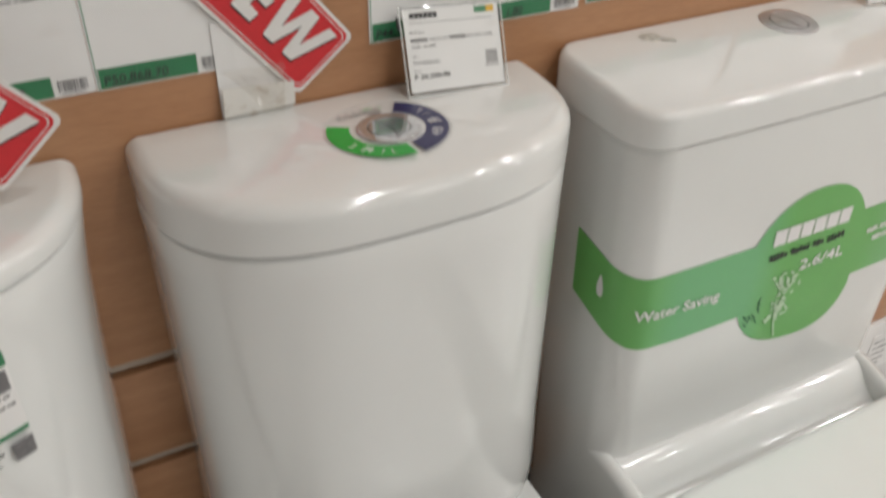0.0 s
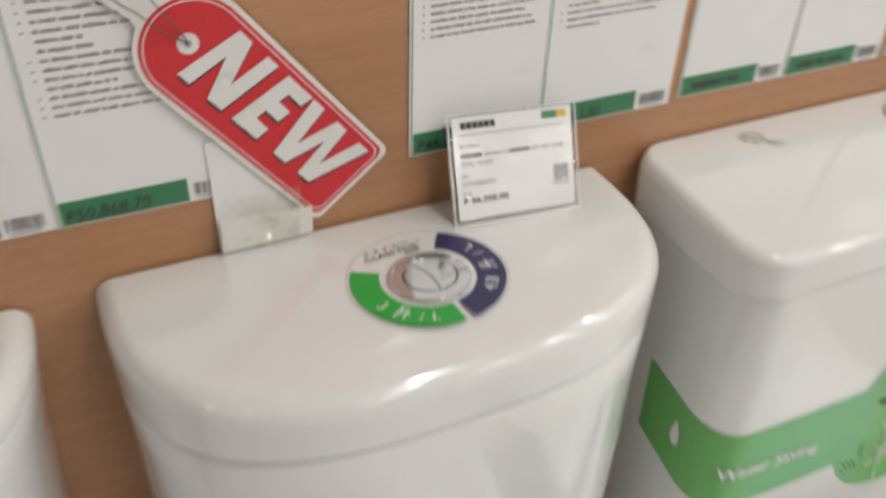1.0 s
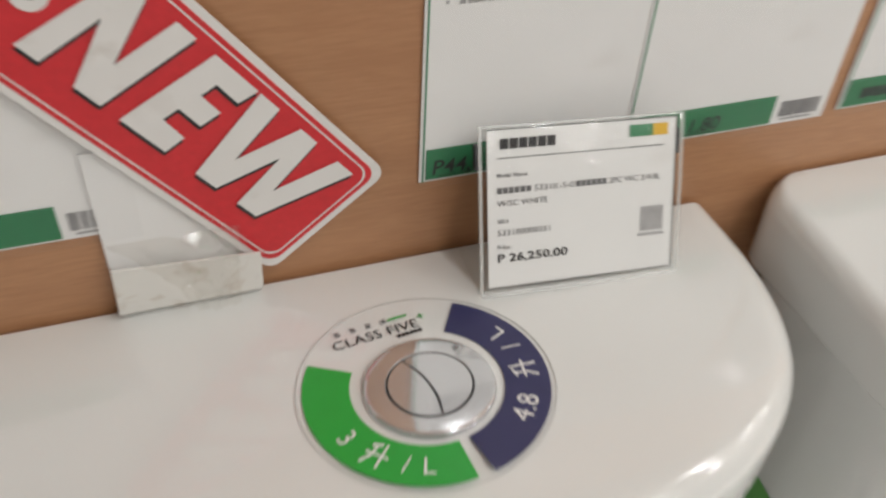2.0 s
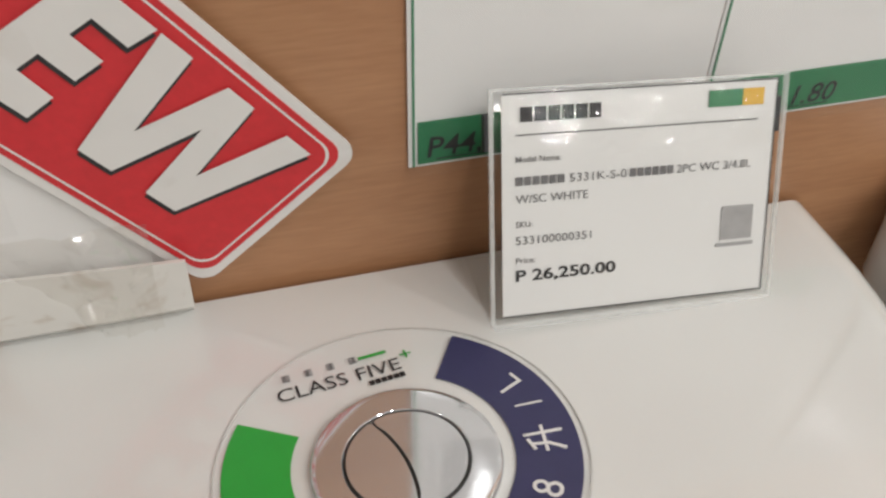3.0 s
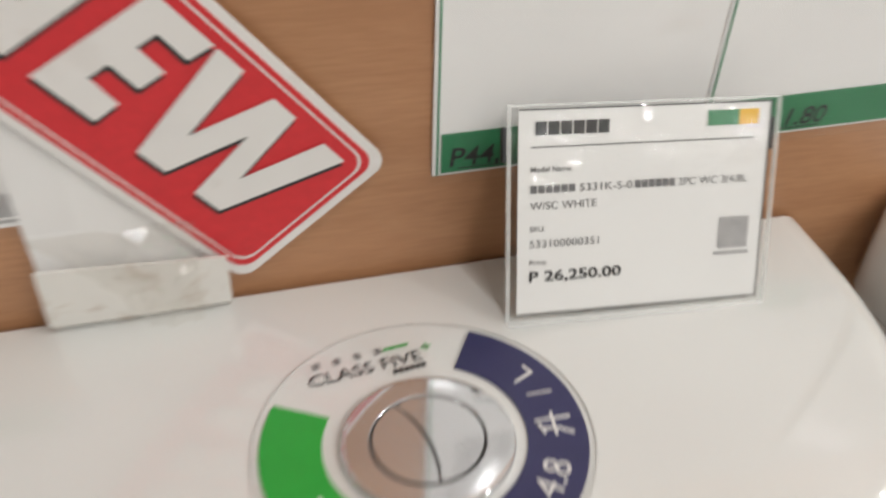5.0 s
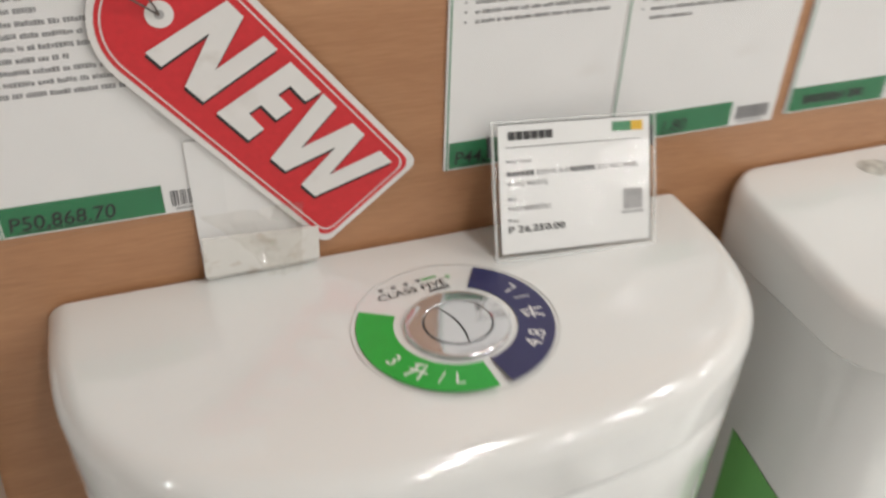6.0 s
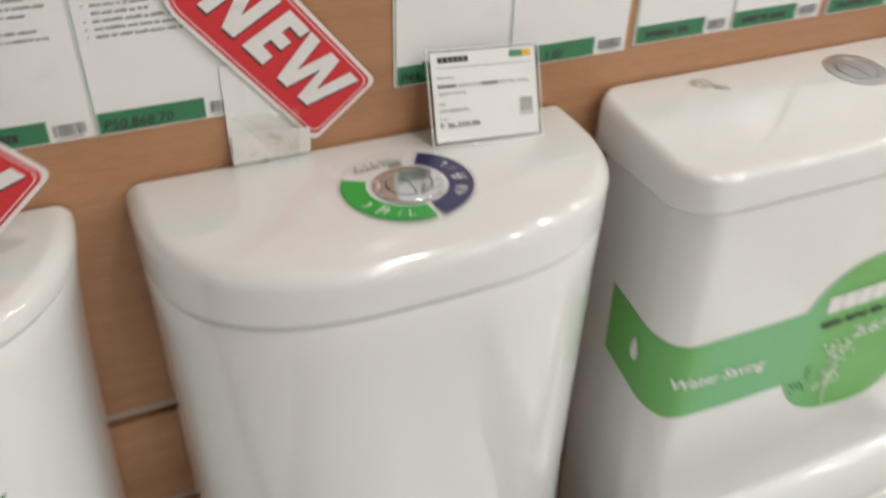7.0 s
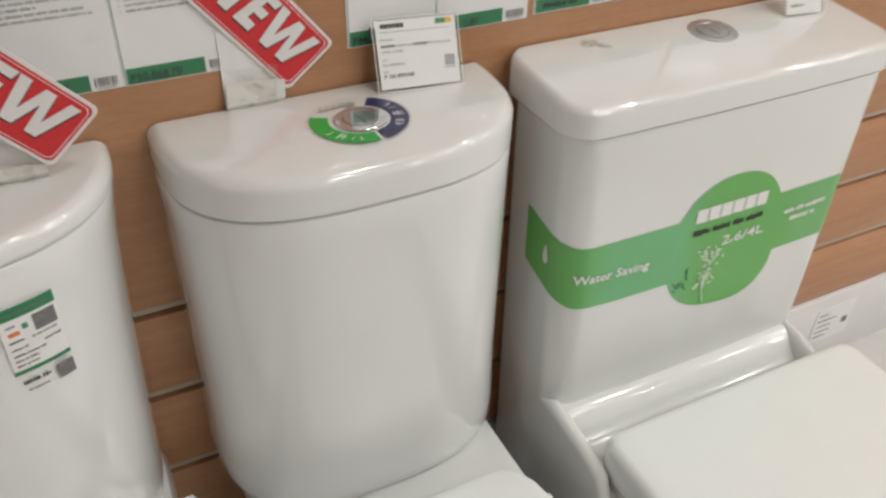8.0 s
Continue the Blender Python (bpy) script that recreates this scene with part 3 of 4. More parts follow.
left_toilet = thing("toilet", (LX, 0, 0), "white toilet with a slim domed tank lid and an energy label", "toilet", "display toilets")


def left_ring(inset, z, swell=0.0, side=0.0):
    return d_ring(0, 0.185 - inset - side, -0.001 - inset * 0.12, 0.152 + swell - inset, z, 2.4)


body = []
for z, inset, swell, side in ((0.30, 0.005, 0.012, 0.024), (0.36, 0.004, 0.012, 0.020), (0.45, 0.004, 0.012, 0.0165), (0.55, 0.004, 0.012, 0.0125), (0.645, 0.004, 0.011, 0.008), (0.705, 0.003, 0.008, 0.0045), (0.733, 0.002, 0.004, 0.002), (0.747, 0.0015, 0.001, 0.001), (0.7515, 0.003, 0.0, 0.0), (0.7528, 0.006, 0.0, 0.0)):
    body.append(left_ring(inset, z, swell, side))
part("tank_body", loft(body), CERAMIC, left_toilet, "glossy white flaring tank body")
part("tank_lid", rounded_lid(left_ring, 0.7545, 0.779, 0.014, (0, -0.075), 0.004), CERAMIC, left_toilet, "slim glossy white tank lid")
rings = [d_ring(0, 0.166 - i, -0.004, 0.30 - i, z, 2.5) for z, i in ((0.0, 0.06), (0.1, 0.055), (0.22, 0.03), (0.30, 0.006), (0.33, 0.0), (0.345, 0.006))]
part("deck", loft(rings), CERAMIC, left_toilet)
bowl_parts(left_toilet, 0.185, -0.10, -0.66, 0.36, CERAMIC)
cover = [d_ring(0, 0.178 - i, -0.215 - i, 0.44 - i, z, 2.1) for z, i in ((0.362, 0.004), (0.364, 0.0), (0.385, 0.0), (0.393, 0.004), (0.396, 0.012), (0.398, 0.06))]
part("seat_cover", loft(cover), SEAT, left_toilet, "closed white plastic seat cover")


# ---- wall sheets ----
def wall_sheet(x0, x1, low, price, rnd, text_low, high=1.06, big=False):
    w = x1 - x0
    t = thing("price_sheet", pose(x0, -0.0006, low, 90, 0, 0), "white printed sheet in clear sleeve with green price strip", "sign", "sheets on the display wall")
    part("paper", shifted(plate(rect(0.0001, 0.003, w - 0.0001, high - low), 0.0005), Matrix.Identity(4)), PAPER, t)
    lift = Matrix.Translation((0, 0, 0.0006))
    up = Matrix.Translation((0, 0, 0.0009))
    strip = part("price_strip", shifted(plate(rect(0.003, 0.004, w * 0.72, 0.0195), 0.0003), lift), PRICEGREEN, t, "green price strip")
    if price:
        part("lettering", shifted(lettering(price, 0.0078, shear=0.12, bold=0.010), up @ Matrix.Translation((0.035 if price == "1.80" else 0.006, 0.0064, 0))), INK, strip, "black printed price")
        part("underline", shifted(bars([(0.009, 0.0052, 0.05, 0.0057)]), up), INK, strip)
    else:
        part("lettering", shifted(word_bars(0.012, w * 0.6, 0.008, 0.006, rnd), up), INK, strip, "blurred dark price print")
    code = bmesh.new()
    x = w * 0.755
    while x < w * 0.95:
        k = rnd.choice((0.0005, 0.0008, 0.0012))
        plate(rect(x, 0.007, x + k, 0.0155), 0.0002, code)
        x += k + rnd.choice((0.0005, 0.0009))
    part("barcode", shifted(code, lift), GREYINK, t, "small dark barcode")
    part("code_number", shifted(bars([(w * 0.77, 0.0048, w * 0.93, 0.0060)]), lift), PALEINK, t)
    part("border_line", shifted(plate(rect(0.0014, 0.003, 0.0021, high - low), 0.0002), lift), THINGREEN, t, "thin green border line")
    rows = bmesh.new()
    y = text_low - low
    first = True
    while y < high - low - 0.01:
        long_row = rnd.random() > 0.25
        word_bars(0.014, w * (rnd.uniform(0.78, 0.93) if long_row else rnd.uniform(0.35, 0.5)), y, 0.0023 if big else 0.0020, rnd, rows)
        if long_row:
            plate(rect(0.0085, y + 0.0006, 0.0096, y + 0.0017), 0.0002, rows)
        y += 0.0052 if big else 0.0049
    part("fine_print", shifted(rows, lift), SHEETINK, t, "rows of small grey print")
    sleeve = part("sleeve", shifted(clear_sheet(rect(0, 0, w, high - low + 0.004), 0.0004), Matrix.Translation((0, 0, 0.0016))), SLEEVE, t, "clear plastic sleeve")
    sleeve.visible_shadow = False
    return t


rnd = random.Random(5)
wall_sheet(-0.3640, -0.2590, 0.8192, "", rnd, 0.897, big=True)
wall_sheet(-0.2588, -0.1547, 0.8192, "", rnd, 0.894, big=True)
wall_sheet(-0.1545, -0.050, 0.8188, "P50,868.70", rnd, 0.8905, big=True)
wall_sheet(0.065, 0.1640, 0.8178, "P44,", rnd, 0.902)
wall_sheet(0.1643, 0.278, 0.8176, "1.80", rnd, 0.894)
wall_sheet(0.286, 0.390, 0.8200, "", rnd, 0.900)
wall_sheet(0.391, 0.496, 0.8195, "", rnd, 0.900)
wall_sheet(0.505, 0.610, 0.8190, "", rnd, 0.900)
wall_sheet(0.611, 0.716, 0.8190, "", rnd, 0.900)


# ---- price cards ----
def price_card(m, w, h, full, foot_left=0.004):
    t = thing("price_card", m, "white printed price card in clear acrylic stand on tank lid", "price card", "price cards on the tanks")
    paper = part("paper", plate(rect(0, 0, w, h), 0.0005), PAPER, t, "white printed card")
    up = lambda x, y: Matrix.Translation((x, y, 0.0006))
    lines = bars([(0, h - 0.0004, w, h), (0, 0, w, 0.0004), (w - 0.0004, 0.0004, w, h - 0.0004)])
    part("border_line", shifted(lines, up(0, 0)), INK, paper)
    block_marks("brand_mark", 6, 0.0043, 0.0038, 0.0044, up(0.0056, h - 0.0085), INK, paper, "black brand block")
    part("store_mark", shifted(bars([(0, 0, 0.0115, 0.0052)]), up(w - 0.0235, h - 0.0078)), LOGOGREEN, paper, "green store mark")
    part("store_mark", shifted(bars([(0, 0, 0.0073, 0.0052)]), up(w - 0.0120, h - 0.0078)), YELLOW, paper, "yellow store mark")
    part("rule", shifted(bars([(0, 0, w - 0.0105, 0.00035)]), up(0.0042, h - 0.0125)), INK, paper)
    part("code_patch", shifted(bars([(0, 0, 0.0112, 0.0112)]), up(w - 0.0165, 0.0185)), PALEINK, paper, "plain grey square patch")
    part("code_number", shifted(bars([(0, 0, 0.0134, 0.0012)]), up(w - 0.0180, 0.0162)), PALEINK, paper)
    if full:
        part("lettering", shifted(lettering("Model Name:", 0.0019, 0.0142, bold=0.008), up(0.0042, h - 0.0205)), GREYINK, paper)
        block_marks("name_mark", 6, 0.00265, 0.0022, 0.0026, up(0.0042, h - 0.0275), GREYINK, paper, "grey name block")
        part("lettering", shifted(lettering("5331K-S-0", 0.0027, 0.0185), up(0.0213, h - 0.0275)), GREYINK, paper)
        block_marks("name_mark", 6, 0.0025, 0.0021, 0.0026, up(0.0408, h - 0.0275), GREYINK, paper, "grey name block")
        part("lettering", shifted(lettering("2PC WC 3/4.8L", 0.0027, 0.0255), up(0.0566, h - 0.0275)), GREYINK, paper)
        part("lettering", shifted(lettering("W/SC WHITE", 0.0027, 0.0232), up(0.0042, h - 0.0330)), GREYINK, paper)
        part("lettering", shifted(lettering("SKU:", 0.0019, 0.0052, bold=0.008), up(0.0042, h - 0.0405)), GREYINK, paper)
        part("lettering", shifted(lettering("533100000351", 0.0027, 0.0245), up(0.0042, h - 0.0460)), GREYINK, paper)
        part("lettering", shifted(lettering("Price:", 0.0019, 0.0062, bold=0.008), up(0.0042, h - 0.0520)), GREYINK, paper)
        part("lettering", shifted(lettering("P 26,250.00", 0.0037, 0.0330, bold=0.022), up(0.0042, h - 0.0578)), INK, paper)
    else:
        rr = random.Random(3)
        bm = bmesh.new()
        for y, x1 in ((0.55, 0.8), (0.47, 0.45), (0.33, 0.4), (0.16, 0.5)):
            word_bars(0.0065, w * x1, h * y, 0.003, rr, bm)
        part("fine_print", shifted(bm, up(0, 0)), GREYINK, paper)
    # folded acrylic: front sheet, back leg and foot
    for nm, z, x0, top in (("acrylic_front", 0.0012, -0.0035, h + 0.001), ("acrylic_back", -0.0030, -0.004, h - 0.008)):
        bm = clear_sheet(round_rect(x0, -0.0025, w + 0.0018, top, 0.0012), 0.0010)
        part(nm, shifted(bm, Matrix.Translation((0, 0, z))), ACRYLIC, t, "clear acrylic sheet").visible_shadow = False
    foot = part("acrylic_foot", clear_sheet(rect(-foot_left, 0, w + 0.0018, 0.030), 0.0010), ACRYLIC, t, "clear acrylic foot")
    foot.matrix_basis = pose(0, -0.0025, -0.0030, -66, 0, 0)
    foot.visible_shadow = False
    for x in (-0.0048, w + 0.0005):
        part("clip", box(x, x + 0.0020, h - 0.017, h - 0.006, -0.0040, -0.0008), INK, t, "small dark clip")
    # pale strips that paint the brightness of light caught in the clear edges
    for x0, x1, y0, y1 in ((-0.0042, -0.0030, -0.0022, h + 0.0008), (w + 0.0014, w + 0.0025, -0.0022, h + 0.0008), (-0.0042, w + 0.0025, h + 0.0010, h + 0.0016)):
        part("sheet_edge", box(x0, x1, y0, y1, 0.0010, 0.0024), EDGE, t, "acrylic cut edge, coloured pale for the light it catches").visible_shadow = False
    edge = box(-0.0035, w + 0.0018, -0.0034, -0.0014, -0.003, 0.0026, 0.0006)
    part("fold", edge, EDGE, t, "folded acrylic edge, coloured pale for the light it catches").visible_shadow = False
    return t


price_card(LEAN @ pose(0.0858, -0.0395, 0.7872, 65.3, 2.25, -2.7), 0.0896, 0.0695, True)
price_card(pose(0.628, -0.052, 0.7868, 70, 0, -8), 0.052, 0.06, False, 0.045)


# ---- tags that hang over the tanks ----
def tag_outline(inset, r_end=0.0334, length=0.150, corner=0.006):
    """Tag in its own plane: x along it from the round end with the printed hole; y across."""
    pts = []
    cx = 0.006
    r = r_end - inset
    for i in range(25):
        a = radians(90 + 180 * i / 24)
        pts.append((cx + r * math.cos(a), r * math.sin(a)))
    x1, c = length - 0.006 - inset, corner
    for cy, a0 in ((-r + c, 270), (r - c, 0)):
        for i in range(6):
            a = radians(a0 + 90 * i / 5)
            pts.append((x1 - c + c * math.cos(a), cy + c * math.sin(a)))
    return pts


def stroke_letters():
    """N, E and W as heavy capitals before slanting: x in metres along the tag, y in letter heights."""
    n = [(0.0072, 0), (0.0162, 0), (0.0163, 0.62), (0.0297, 0), (0.0407, 0), (0.0404, 1), (0.0315, 1), (0.0315, 0.36), (0.0190, 1), (0.0090, 1)]
    e = [(0.0488, 0), (0.0696, 0), (0.0692, 0.22), (0.0582, 0.24), (0.0582, 0.41), (0.0690, 0.40), (0.0690, 0.62), (0.0588, 0.63), (0.0588, 0.80), (0.0698, 0.79), (0.0704, 1), (0.0490, 1)]
    w = [(0.0844, 0), (0.0951, 0), (0.1000, 0.64), (0.1066, 0), (0.1171, 0), (0.1264, 0.98), (0.1167, 0.98), (0.1112, 0.32), (0.1036, 0.99), (0.0942, 0.99), (0.0892, 0.34), (0.0817, 1), (0.0716, 1)]
    return n, e, w


def sale_tag(m, label):
    t = thing("sale_tag", m, label, "sale tag", "red sale tags")
    card = part("card", plate(tag_outline(0), 0.0012), TAGCARD, t, "white tag card with rounded end")
    lift = lambda z: Matrix.Translation((0, 0, 0.0012 + z))
    part("red_face", shifted(plate(tag_outline(0.0030), 0.0002), lift(0)), RED, card, "red printed face")
    ring_bm = bmesh.new()
    a, b = tag_outline(0.0050), tag_outline(0.0057)
    va = [ring_bm.verts.new((x, y, 0.0015)) for x, y in a]
    vb = [ring_bm.verts.new((x, y, 0.0015)) for x, y in b]
    for i in range(len(va)):
        j = (i + 1) % len(va)
        ring_bm.faces.new((va[i], va[j], vb[j], vb[i]))
    part("outline", ring_bm, TAGCARD, card, "thin white inner outline")
    high, slant = 0.041, 0.0062
    for outline in stroke_letters():
        for dx, dy, z, mat, nm in ((0.0010, -0.0016, 0.0004, INK, "letter_shadow"), (0, 0, 0.0008, TAGCARD, "letter")):
            bm = plate([(x + slant * y + dx, -0.0166 + y * high + dy) for x, y in outline], 0.0002)
            part(nm, shifted(bm, lift(z)), mat, card, "black letter shadow" if mat is INK else "white block letter", smooth=False)
    # hole and string are print on the tag; the string's lines are thin tubes
    hole = [(0.0060 * math.cos(2 * math.pi * k / 24), 0.0060 * math.sin(2 * math.pi * k / 24)) for k in range(24)]
    part("hole_ring", shifted(plate(hole, 0.0003), lift(0.0003)), TAGCARD, card, "white ring round the printed hole")
    part("hole", shifted(plate([(x * 0.35, y * 0.35) for x, y in hole], 0.0002), lift(0.0006)), PALEINK, card, "printed hole")
    for k in (-1, 1):
        pts = [(0.0 - 0.004 * i, k * 0.0012 * i ** 0.7 + 0.0004 * math.sin(i), 0.0024 + 0.0006 * i) for i in range(13)]
        part("string", tube([Vector(p) for p in pts], 0.0004, 6), STRING_PRINT, t, "thin dark line of the printed string")
    neck = [(-0.020, -0.014), (-0.020, 0.014), (-0.031, 0.0105), (-0.050, 0.0135), (-0.068, 0.0155), (-0.085, 0.010), (-0.085, -0.010), (-0.068, -0.0155), (-0.050, -0.0135), (-0.031, -0.0105)]
    part("neck", shifted(plate(neck, 0.001), Matrix.Translation((0, 0, 0.0001))), TAGCARD, t, "white tag neck")
    return t


def paper_stand(x0, x1, y, low, high, fold=0.0285):
    """White folded card that props a tag on the lid."""
    t = thing("paper_stand", pose(x0, y, low, 90, 0, 0), "stained white folded card strip taped on the tank lid", "card strip", "card strips behind the tags")
    w = x1 - x0
    part("strip", plate(rect(0, 0, w * 0.97, high - low), 0.0008), PAPER, t, "white card strip")
    flap = part("flap", plate([(0, 0.0050), (w * 0.985, 0.0052), (w * 0.995, fold - 0.0039), (0.001, fold)], 0.0012), STAINED, t, "creased flap with brown stains")
    flap.location = (0, 0, 0.0072)
    under = part("flap_fold", plate(rect(0.0005, 0, w * 0.975, 0.0060), 0.0008), STAINED, t, "turned-under edge of the flap")
    under.matrix_basis = pose(0, 0.0003, 0.0034, 38, 0, 0)
    tape_bm = bmesh.new()
    rr = random.Random(11)
    n = 18
    grid = []
    for i in range(n + 1):
        col = []
        for j in range(n + 1):
            u, v = i / n, j / n
            crease = 0.0036 * noise.noise(Vector((u * 5.0, v * 6.0, x0 * 40))) + 0.0022 * noise.noise(Vector((u * 14, v * 11, x0 * 40 + 3)))
            col.append(tape_bm.verts.new((w * (0.52 + 0.30 * u + (0.55 * u - 0.50) * v ** 1.5), 0.0005 + 0.043 * v, 0.0112 + max(-0.0008, crease))))
        grid.append(col)
    for g, h in zip(grid, grid[1:]):
        for j in range(n):
            tape_bm.faces.new((g[j], h[j], h[j + 1], g[j + 1]))
    tp = part("tape", tape_bm, TAPE, t, "crumpled clear tape")
    tp.visible_shadow = False
    return t


TAG_AT = Matrix.Translation((-0.0666, -0.0032, 0.9226)) @ pose(0, 0, 0, 90, 0, 0) @ pose(0, 0, 0, 0, 0, -51.15)
sale_tag(TAG_AT, "red and white NEW sale tag with black-shadowed letters and a printed string")
paper_stand(-0.066, -0.006, -0.0016, 0.7805, 0.86)
TAG2_AT = Matrix.Translation((-0.3058, -0.062, 0.9190)) @ pose(0, 0, 0, 90, 0, -2) @ pose(0, 0, 0, 0, 0, -47.4)
sale_tag(TAG2_AT, "red and white NEW sale tag propped over the tank lid")
paper_stand(-0.300, -0.236, -0.052, 0.7785, 0.87, 0.018)


# ---- print on the green band and small labels ----
GROW = 0.0016
for i in range(6):
    part("brand_mark", on_tank(bars([(i * 0.0193, 0, i * 0.0193 + 0.0175, 0.0200)]), s_of(0.452), 0.5875, GROW), STICKWHITE, band, "white block of a brand mark")
rr = random.Random(8)
part("motto_line", on_tank(word_bars(0, 0.115, 0, 0.009, rr), s_of(0.452), 0.5675, GROW), INK, band, "blurred dark motto")
part("lettering", on_tank(lettering("2.6/4L", 0.015, 0.070, fine=2, bold=0.015), s_of(0.503), 0.5410, GROW), STICKWHITE, band, "white lettering")
part("lettering", on_tank(lettering("Water Saving", 0.013, 0.108, fine=2, bold=0.02), s_of(0.281), 0.5445, GROW, -2), STICKWHITE, band, "white lettering")
part("fine_print", on_tank(word_bars(0, 0.075, 0, 0.007, rr), s_of(0.606), 0.559, GROW), STICKWHITE, band, "blurred white print")
part("fine_print", on_tank(word_bars(0, 0.055, 0, 0.007, rr), s_of(0.620), 0.545, GROW), STICKWHITE, band, "blurred white print")


def flat(outline, z, bm=None):
    """One face at the height z."""
    bm = bm or bmesh.new()
    bm.faces.new([bm.verts.new((x, y, z)) for x, y in outline])
    return bm


def leaf(cx, cy, length, width, turn):
    c, sn = math.cos(radians(turn)), math.sin(radians(turn))
    pts = [(0, 0), (0.35 * length, width), (0.7 * length, width * 0.8), (length, 0), (0.7 * length, -width * 0.8), (0.35 * length, -width)]
    return [(cx + x * c - y * sn, cy + x * sn + y * c) for x, y in pts]


plant = bmesh.new()
for k in range(74):
    h = rr.uniform(0.022, 0.092)
    flat(leaf(0.018 + rr.gauss(0, 0.009) + 0.10 * (h - 0.05), h, rr.uniform(0.006, 0.012), rr.uniform(0.0011, 0.0022), rr.uniform(15, 165)), 0.000005 * k, plant)
for k in range(10):
    x = 0.0215 - 0.006 * math.sin(0.32 * k)
    flat([(x - 0.0012, 0.0058 * k), (x + 0.0012, 0.0058 * k), (x + 0.0004, 0.0058 * k + 0.0062), (x - 0.0018, 0.0058 * k + 0.0062)], 0.0004 + 0.000005 * k, plant)
PALELEAF = material("printed_pale_leaves", (0.50, 0.66, 0.46), 0.35, vary=0.15, scale=90)
DARKLEAF = material("printed_dark_twigs", (0.02, 0.12, 0.05), 0.35, vary=0.2, scale=90)
part("printed_plant", on_tank(plant, s_of(0.470), 0.4515, GROW), PALELEAF, band, "pale printed plant")
twigs = bmesh.new()
for k in range(14):
    flat(leaf(0.01 + rr.uniform(-0.009, 0.009), rr.uniform(0.0, 0.028), rr.uniform(0.007, 0.015), 0.0009, rr.uniform(40, 140)), 0.000005 * k, twigs)
part("printed_twigs", on_tank(twigs, s_of(0.439), 0.4825, GROW), DARKLEAF, band, "dark printed twigs")
drop = [(0.0055 * math.sin(2 * math.pi * k / 20) * (0.5 - 0.5 * math.cos(2 * math.pi * k / 20)) ** 0.5, 0.011 * math.cos(2 * math.pi * k / 20)) for k in range(20)]
part("printed_drop", on_tank(flat([(x * 1.25, y * 1.25) for x, y in drop], 0), -0.008, 0.569, GROW), STICKWHITE, band, "white printed drop")

# holographic seal on the square lid
SEAL = material("holographic_seal", (0.58, 0.59, 0.55), 0.35, metal=0.35, vary=0.25, scale=160)
seal_at = Matrix.Translation((0.352 - RX, -0.024, 0.7865)) @ pose(0, 0, 0, 4.9, 0, -22)
seal = [(0.0115 * math.cos(2 * math.pi * k / 28), 0.009 * math.sin(2 * math.pi * k / 28)) for k in range(28)]
seal_part = part("seal", shifted(plate(seal, 0.0004), seal_at), SEAL, green_toilet, "small shiny holographic seal")
part("seal_tail", shifted(plate(round_rect(0.010, -0.010, 0.024, -0.003, 0.002), 0.0004), seal_at), SEAL, seal_part)


def on_left_tank(bm, x0, z0, proud):
    """Lays a flat label on the bowed front of the far-end tank."""
    bmesh.ops.subdivide_edges(bm, edges=[e for e in bm.edges if abs(e.verts[0].co.x - e.verts[1].co.x) > 0.008], cuts=6, use_grid_fill=True)
    half, depth, p = 0.187 - 0.0035, 0.152 + 0.0100 - 0.0035, 2.4
    for v in bm.verts:
        x, z = x0 + v.co.x, z0 + v.co.y
        u = abs(x - LX) / half
        v.co = Vector((x - LX, -0.001 - depth * max(0.0, 1 - u ** p) ** (1 / p) - proud - v.co.z, z))
    return bm


lab = part("product_label", on_left_tank(plate(rect(0, 0, 0.046, 0.070), 0.0002), -0.305, 0.6505, 0.0012), STICKWHITE, left_toilet, "white product label with green bands")
part("label_band", on_left_tank(plate(rect(0, 0.058, 0.046, 0.070), 0.0002), -0.305, 0.6505, 0.0015), PRICEGREEN, lab, "green label band")
part("label_band", on_left_tank(plate(rect(0, 0, 0.046, 0.004), 0.0002), -0.305, 0.6505, 0.0015), PRICEGREEN, lab, "green label band")
part("code_patch", on_left_tank(plate(rect(0.026, 0.038, 0.044, 0.055), 0.0002), -0.305, 0.6505, 0.0015), GREYINK, lab, "plain dark square patch")
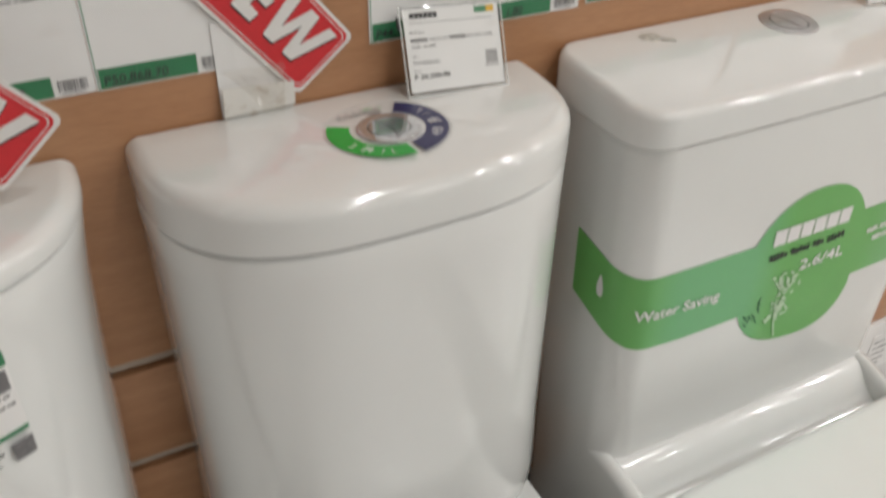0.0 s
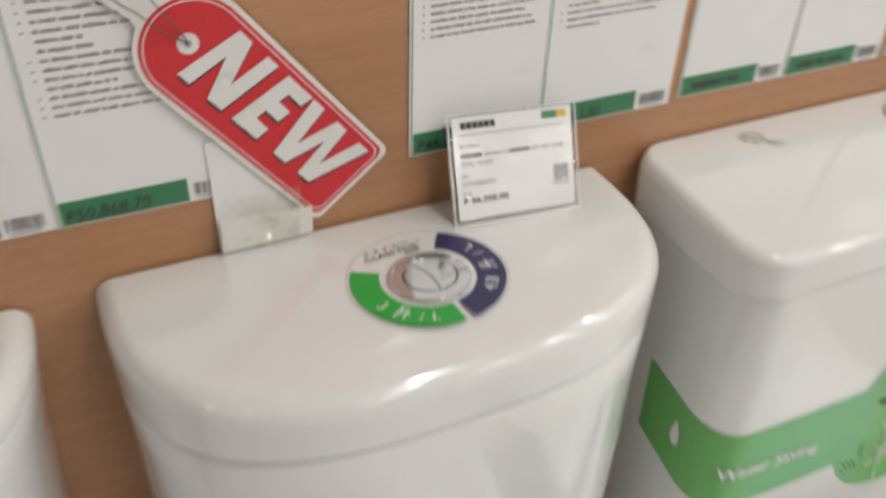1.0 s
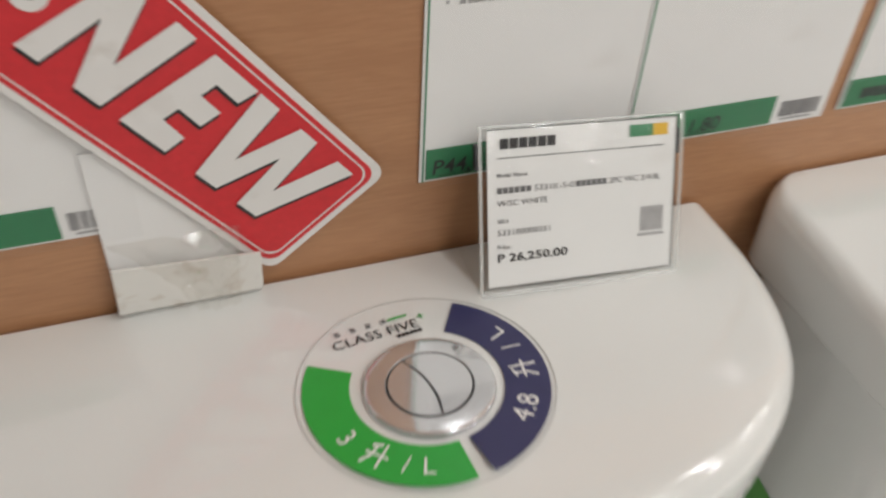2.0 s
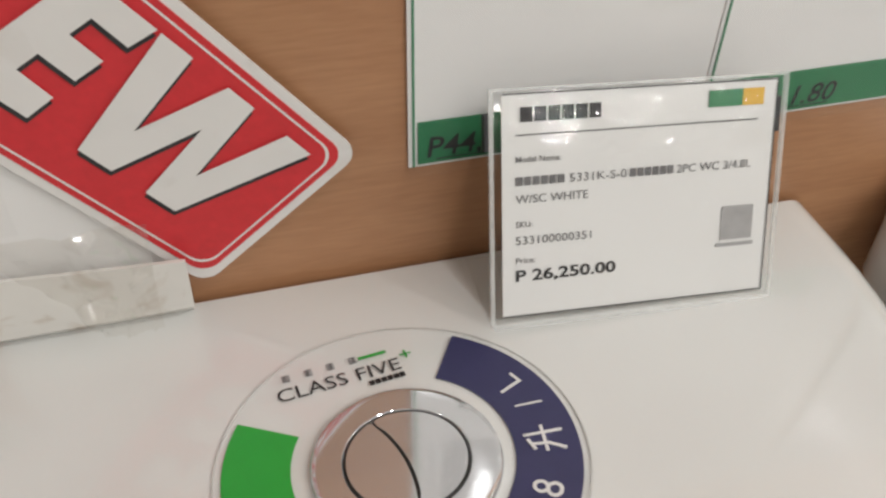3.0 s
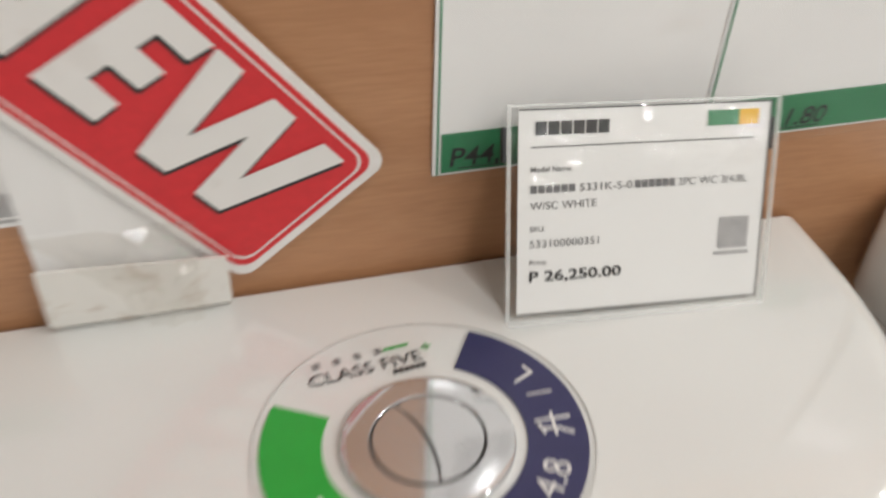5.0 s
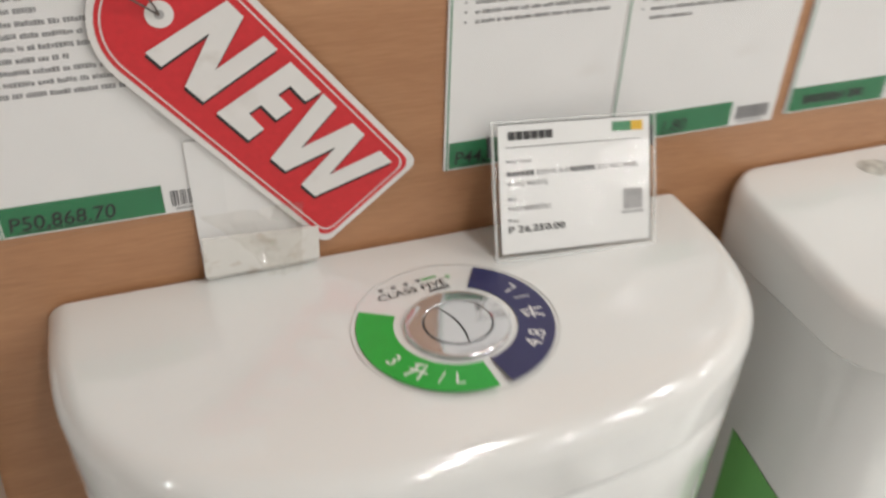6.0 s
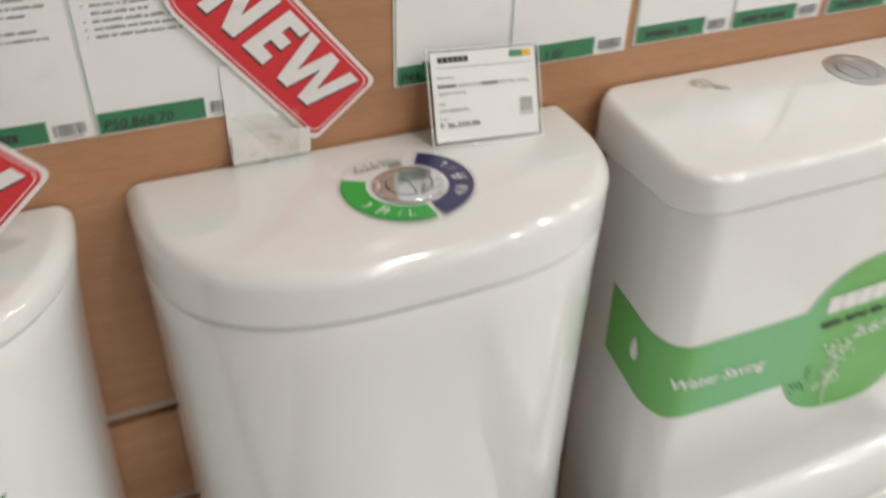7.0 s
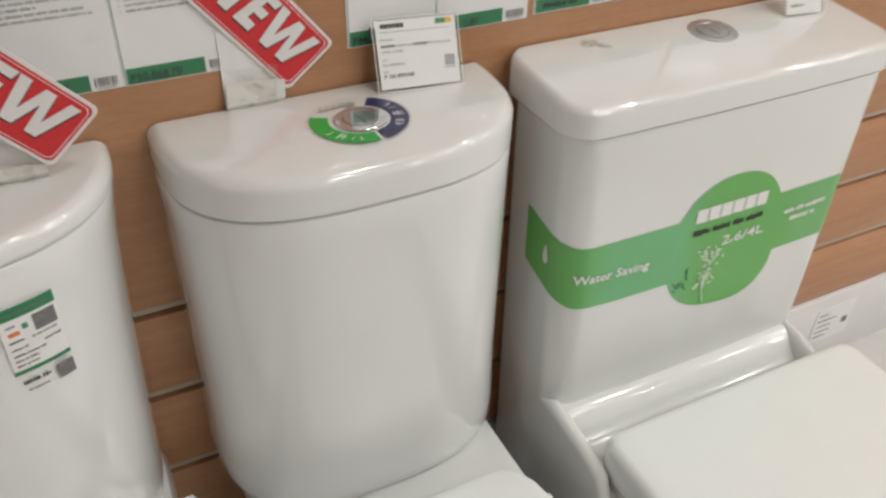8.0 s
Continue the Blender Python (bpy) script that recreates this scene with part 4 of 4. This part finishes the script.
part("code_patch", on_left_tank(plate(rect(0.032, -0.022, 0.046, -0.006), 0.0002), -0.305, 0.6505, 0.0022), GREYINK, lab, "plain dark square patch")
ORANGE = material("orange_print", (0.75, 0.22, 0.04), 0.5, vary=0.05)
part("seal_mark", on_left_tank(plate(rect(0.005, 0.041, 0.014, 0.045), 0.0002), -0.305, 0.6505, 0.0015), ORANGE, lab, "orange printed mark")
part("seal_mark", on_left_tank(plate(rect(0.017, 0.045, 0.0215, 0.0505), 0.0002), -0.305, 0.6505, 0.0015), LOGOGREEN, lab, "green printed mark")
rows = bmesh.new()
for y, a, b in ((0.050, 0.005, 0.012), (0.034, 0.004, 0.016), (0.033, 0.022, 0.044), (0.026, 0.004, 0.018), (0.025, 0.030, 0.044), (0.019, 0.004, 0.03), (0.0135, 0.004, 0.026), (0.008, 0.004, 0.024), (0.0625, 0.006, 0.040)):
    word_bars(a, b, y, 0.0022, rr, rows)
part("fine_print", on_left_tank(rows, -0.305, 0.6505, 0.0017), GREYINK, lab, "small dark print")
rows = bmesh.new()
word_bars(0.004, 0.028, -0.012, 0.0040, rr, rows)
word_bars(0.006, 0.024, -0.020, 0.0018, rr, rows)
part("fine_print", on_left_tank(rows, -0.305, 0.6505, 0.0018), INK, lab, "small dark print")

# label on the plinth
plinth_label = thing("shelf_label", pose(0.985, -0.0066, 0.050, 90, 0, 0), "small white printed label on the white plinth board", "label")
part("paper", plate(rect(0, 0, 0.10, 0.085), 0.0005), PAPER, plinth_label)
rows = bmesh.new()
for y, a, b in ((0.066, 0.008, 0.035), (0.052, 0.008, 0.06), (0.038, 0.008, 0.045), (0.024, 0.008, 0.05), (0.012, 0.008, 0.04)):
    word_bars(a, b, y, 0.004, rr, rows)
part("fine_print", shifted(rows, Matrix.Translation((0, 0, 0.0006))), GREYINK, plinth_label, "small grey print")
part("code_patch", shifted(bars([(0.075, 0.03, 0.09, 0.045)]), Matrix.Translation((0, 0, 0.0006))), GREYINK, plinth_label, "plain dark square patch")
